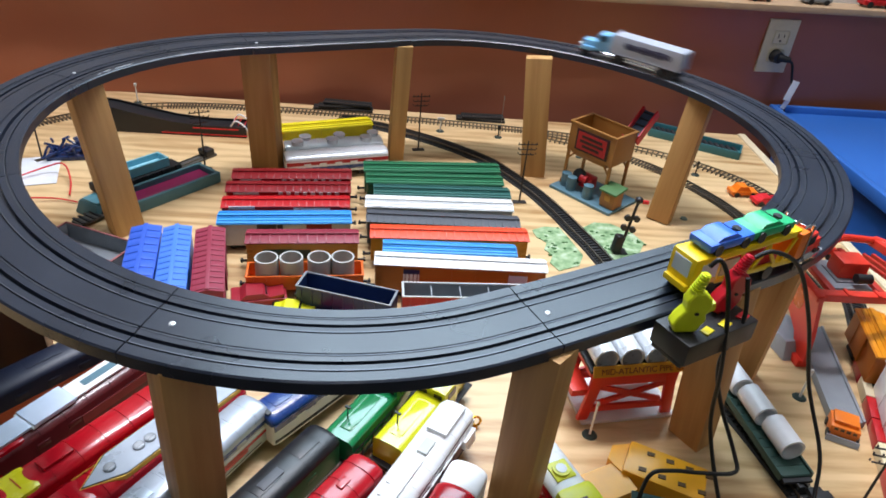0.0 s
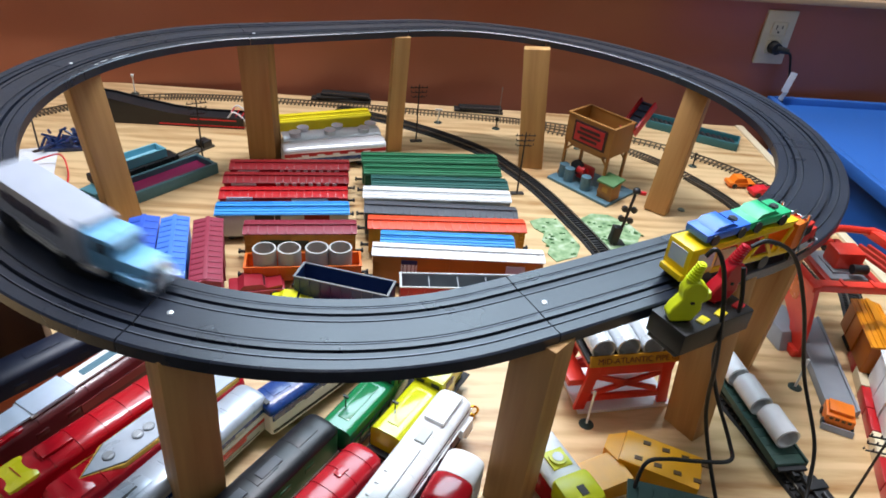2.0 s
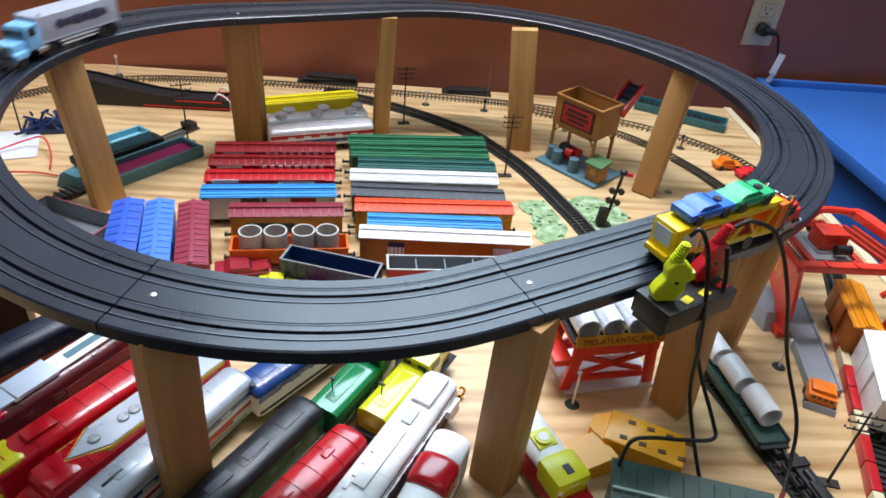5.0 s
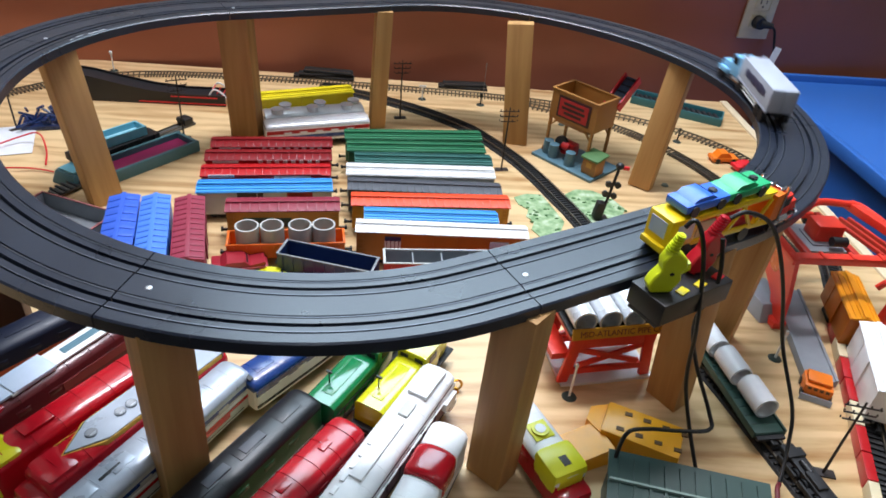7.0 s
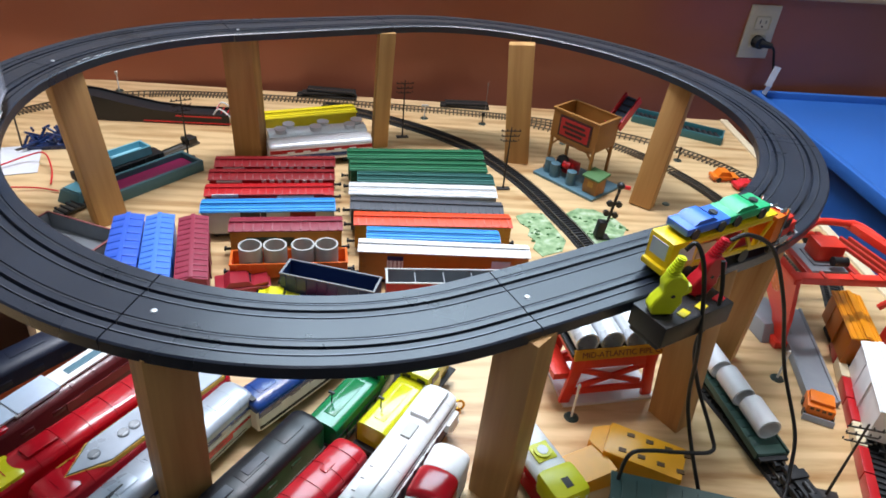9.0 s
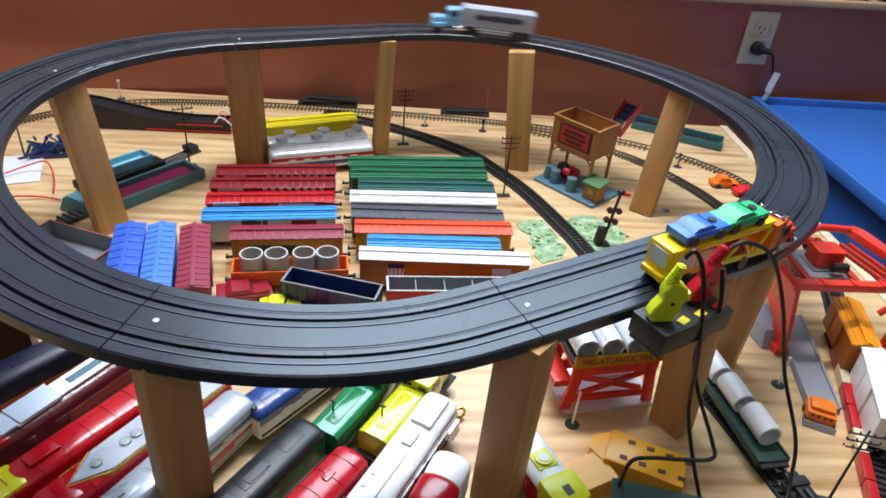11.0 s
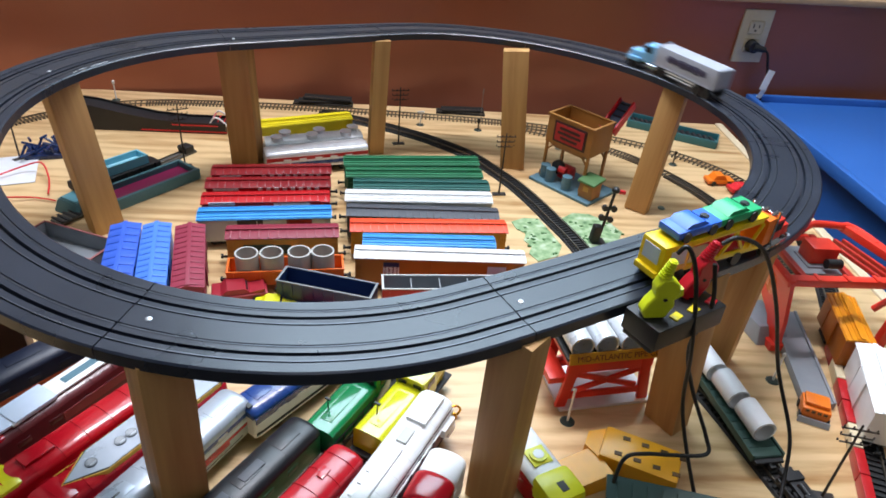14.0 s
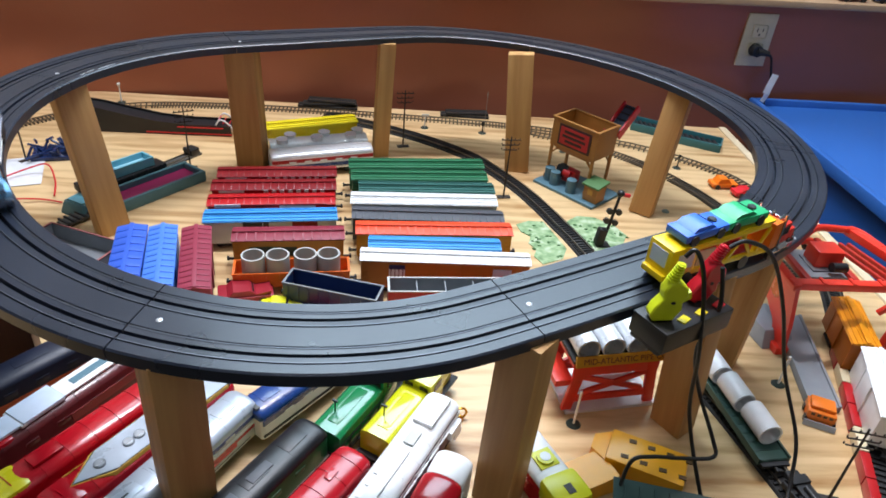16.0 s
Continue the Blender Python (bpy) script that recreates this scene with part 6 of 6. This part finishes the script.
bins()
WALLM = pose(0.6395, 1.541, 0.247, 0, 0, WALL_YAW)
for x, m, l in ((0.20, "red", 0.07), (0.285, "navy", 0.06), (0.36, "yellow", 0.05), (0.06, "grey", 0.06), (-0.07, "toy_orange", 0.05), (0.45, "bright_red", 0.06)):
    tc = toy_car(P[m].name.split("_", 1)[1].replace("_", " ") + " toy car parked on the shelf board", 0, 0, 0, 0, P[m], l, 0.028, 0.022, group="toy cars on the shelf")
    tc.matrix_world = WALLM @ pose(x, 0.012, 0)


def build_truck():
    """Toy semi: kingpin at the origin, nose towards +x; the trailer trails behind."""
    blue = mat("truck_light_blue", "7cb8e0", 0.25, coat=0.3)
    silver = mat("trailer_silver_plastic", "a8acb8", 0.38)
    tk = thing("toy_semi_truck", "toy semi truck with pale blue cab and silver box trailer", "toy truck", Matrix())
    tr = part("trailer", Shape().box(-0.050, 0, 0.0298, 0.119, 0.032, 0.0285, bevel=0.001), silver, tk, "silver-grey box trailer")
    ink = mat("lettering_purple", "38364f", 0.5)
    for y in (-1, 1):
        for x, w, h in ((-0.086, 0.010, 0.009), (-0.074, 0.011, 0.012), (-0.0605, 0.013, 0.010), (-0.047, 0.011, 0.012), (-0.034, 0.012, 0.009), (-0.0215, 0.010, 0.011)):
            part("side_lettering", Shape().box(x, y * 0.0162, 0.0315, w, 0.0006, h * 0.92, bevel=0.0002), ink, tr)
        part("side_lettering", Shape().box(-0.053, y * 0.0161, 0.0310, 0.078, 0.0004, 0.0035), ink, tr)
    part("trailer_chassis", Shape().box(-0.055, 0, 0.013, 0.10, 0.014, 0.006), BLACK, tr)
    for y in (-1, 1):
        part("side_skirt_rail", Shape().box(-0.046, y * 0.0150, 0.0125, 0.058, 0.0016, 0.0026, bevel=0.0005).box(-0.046, y * 0.0150, 0.0082, 0.050, 0.0016, 0.0016), WHITE, tr)
        part("bottom_rail", Shape().box(-0.050, y * 0.0160, 0.0163, 0.119, 0.0012, 0.0018), silver, tr)
        part("mudguard", Shape().box(-0.090, y * 0.0125, 0.0160, 0.034, 0.007, 0.0014), BLACK, tr)
    for k in (-1, 1):
        part("rear_door", Shape().box(-0.1103, k * 0.0077, 0.0298, 0.0010, 0.0145, 0.026, bevel=0.0003), silver, tr)
    for x in (-0.098, -0.082):
        for y in (-0.0135, 0.0135):
            part("wheel", Shape().cyl((x, y - 0.003, 0.0075), (x, y + 0.003, 0.0075), 0.0075, seg=18), BLACK, tr)
    for y in (-0.012, 0.012):
        part("landing_leg", Shape().box(-0.02, y, 0.010, 0.003, 0.003, 0.014), BLACK, tr)
    cab = part("cab", Shape().box(0.022, 0, 0.025, 0.026, 0.028, 0.024, bevel=0.003).box(0.045, 0, 0.019, 0.026, 0.024, 0.015, bevel=0.003).box(0.021, 0, 0.0375, 0.024, 0.027, 0.004, bevel=0.0018), blue, tk, "pale blue conventional truck cab with chrome trim")
    part("windscreen", Shape().box(0.0354, 0, 0.033, 0.0012, 0.023, 0.007, ry=12), mat("dark_glass", "22262c", 0.1), cab)
    for y in (-1, 1):
        part("side_window", Shape().box(0.025, y * 0.0146, 0.033, 0.012, 0.0006, 0.008), MATS["dark_glass"], cab)
        part("fender", Shape().box(0.048, y * 0.0125, 0.014, 0.022, 0.007, 0.008, bevel=0.003), blue, cab)
        part("exhaust_stack", Shape().cyl((0.006, y * 0.0125, 0.012), (0.006, y * 0.0125, 0.047), 0.0016, seg=10), CHROME, cab)
        part("headlight", Shape().cyl((0.0585, y * 0.0095, 0.018), (0.0605, y * 0.0095, 0.018), 0.0022, seg=12), CHROME, cab)
        part("fuel_tank", Shape().cyl((0.004, y * 0.0125, 0.010), (0.022, y * 0.0125, 0.010), 0.0042, seg=14), CHROME, cab)
        for x in (0.050, 0.002, -0.013):
            part("wheel", Shape().cyl((x, y * 0.0125 - 0.003, 0.0075), (x, y * 0.0125 + 0.003, 0.0075), 0.0075, seg=18), BLACK, cab)
    part("bumper", Shape().box(0.061, 0, 0.0095, 0.0025, 0.030, 0.0055, bevel=0.0008), CHROME, cab)
    part("grille", Shape().box(0.0585, 0, 0.0195, 0.0015, 0.013, 0.011, bevel=0.0004), CHROME, cab)
    part("cab_chassis", Shape().box(0.018, 0, 0.0105, 0.08, 0.012, 0.006), BLACK, cab)
    return tk, cab


TRUCK, CAB = build_truck()


# ---- the truck on the track ----
RIDE = [(0, 0.932), (0.2, 1.096), (0.6, 1.393), (1.0, 1.608), (1.2, 1.732), (1.6, 1.995), (1.8, 2.155), (2.0, 2.335), (2.2, 2.515), (2.4, 2.670), (2.6, 2.817), (2.8, 2.952), (3.0, 3.092), (3.2, 3.199),
        (3.6, 3.474), (4.0, 3.789), (4.2, 3.949), (6.3, 5.498), (6.5, 5.655), (6.7, 5.788), (6.9, 5.919), (7.3, 6.198), (7.5, 6.344), (7.7, 6.511), (8.0, 6.749), (8.3, 6.922), (8.5, 7.054), (8.7, 7.198),
        (8.9, 7.360), (9.2, 7.655), (11.3, 9.480), (11.5, 9.606), (11.7, 9.747), (12.0, 9.940), (12.5, 10.349), (12.7, 10.540), (12.9, 10.725), (13.1, 10.880), (13.3, 11.036), (13.5, 11.175), (14.0, 11.529),
        (14.5, 11.906), (15.0, 12.207), (15.5, 12.520), (15.8, 12.726), (16.0, 12.862)]


def ride(t):
    """Metres gone round the oval, smooth through the rows."""
    for i in range(len(RIDE) - 1):
        (a, u), (b, v) = RIDE[i], RIDE[i + 1]
        if t <= b or i == len(RIDE) - 2:
            p0, p3 = RIDE[max(0, i - 1)], RIDE[min(len(RIDE) - 1, i + 2)]
            m0 = (v - p0[1]) / (b - p0[0])
            m1 = (p3[1] - u) / (p3[0] - a)
            k = (t - a) / (b - a)
            h = b - a
            return (2 * k ** 3 - 3 * k * k + 1) * u + (k ** 3 - 2 * k * k + k) * h * m0 + (-2 * k ** 3 + 3 * k * k) * v + (k ** 3 - k * k) * h * m1


def heading(s, off):
    d = oval(s + 0.006, off) - oval(s - 0.006, off)
    return math.atan2(d.y, d.x), math.atan2(d.z, math.hypot(d.x, d.y))


def motions():
    trailer_rows, cab_rows = [], []
    for i in range(161):
        t = i / 10
        s = ride(t)
        a, b = oval(s - 0.075, -LANE), oval(s + 0.045, -LANE)
        d = b - a
        yaw, tilt = math.atan2(d.y, d.x), math.atan2(d.z, math.hypot(d.x, d.y))
        m = Matrix.Translation(b + Vector((0, 0, 0.0015))) @ Matrix.Rotation(yaw, 4, "Z") @ Matrix.Rotation(-tilt, 4, "Y")
        trailer_rows.append((t, m))
        h, _ = heading(s + 0.06, -LANE)
        cab_rows.append((t, Matrix.Rotation((h - yaw + math.pi) % (2 * math.pi) - math.pi, 4, "Z")))
    walk(TRUCK, trailer_rows)
    walk(CAB, cab_rows)


motions()
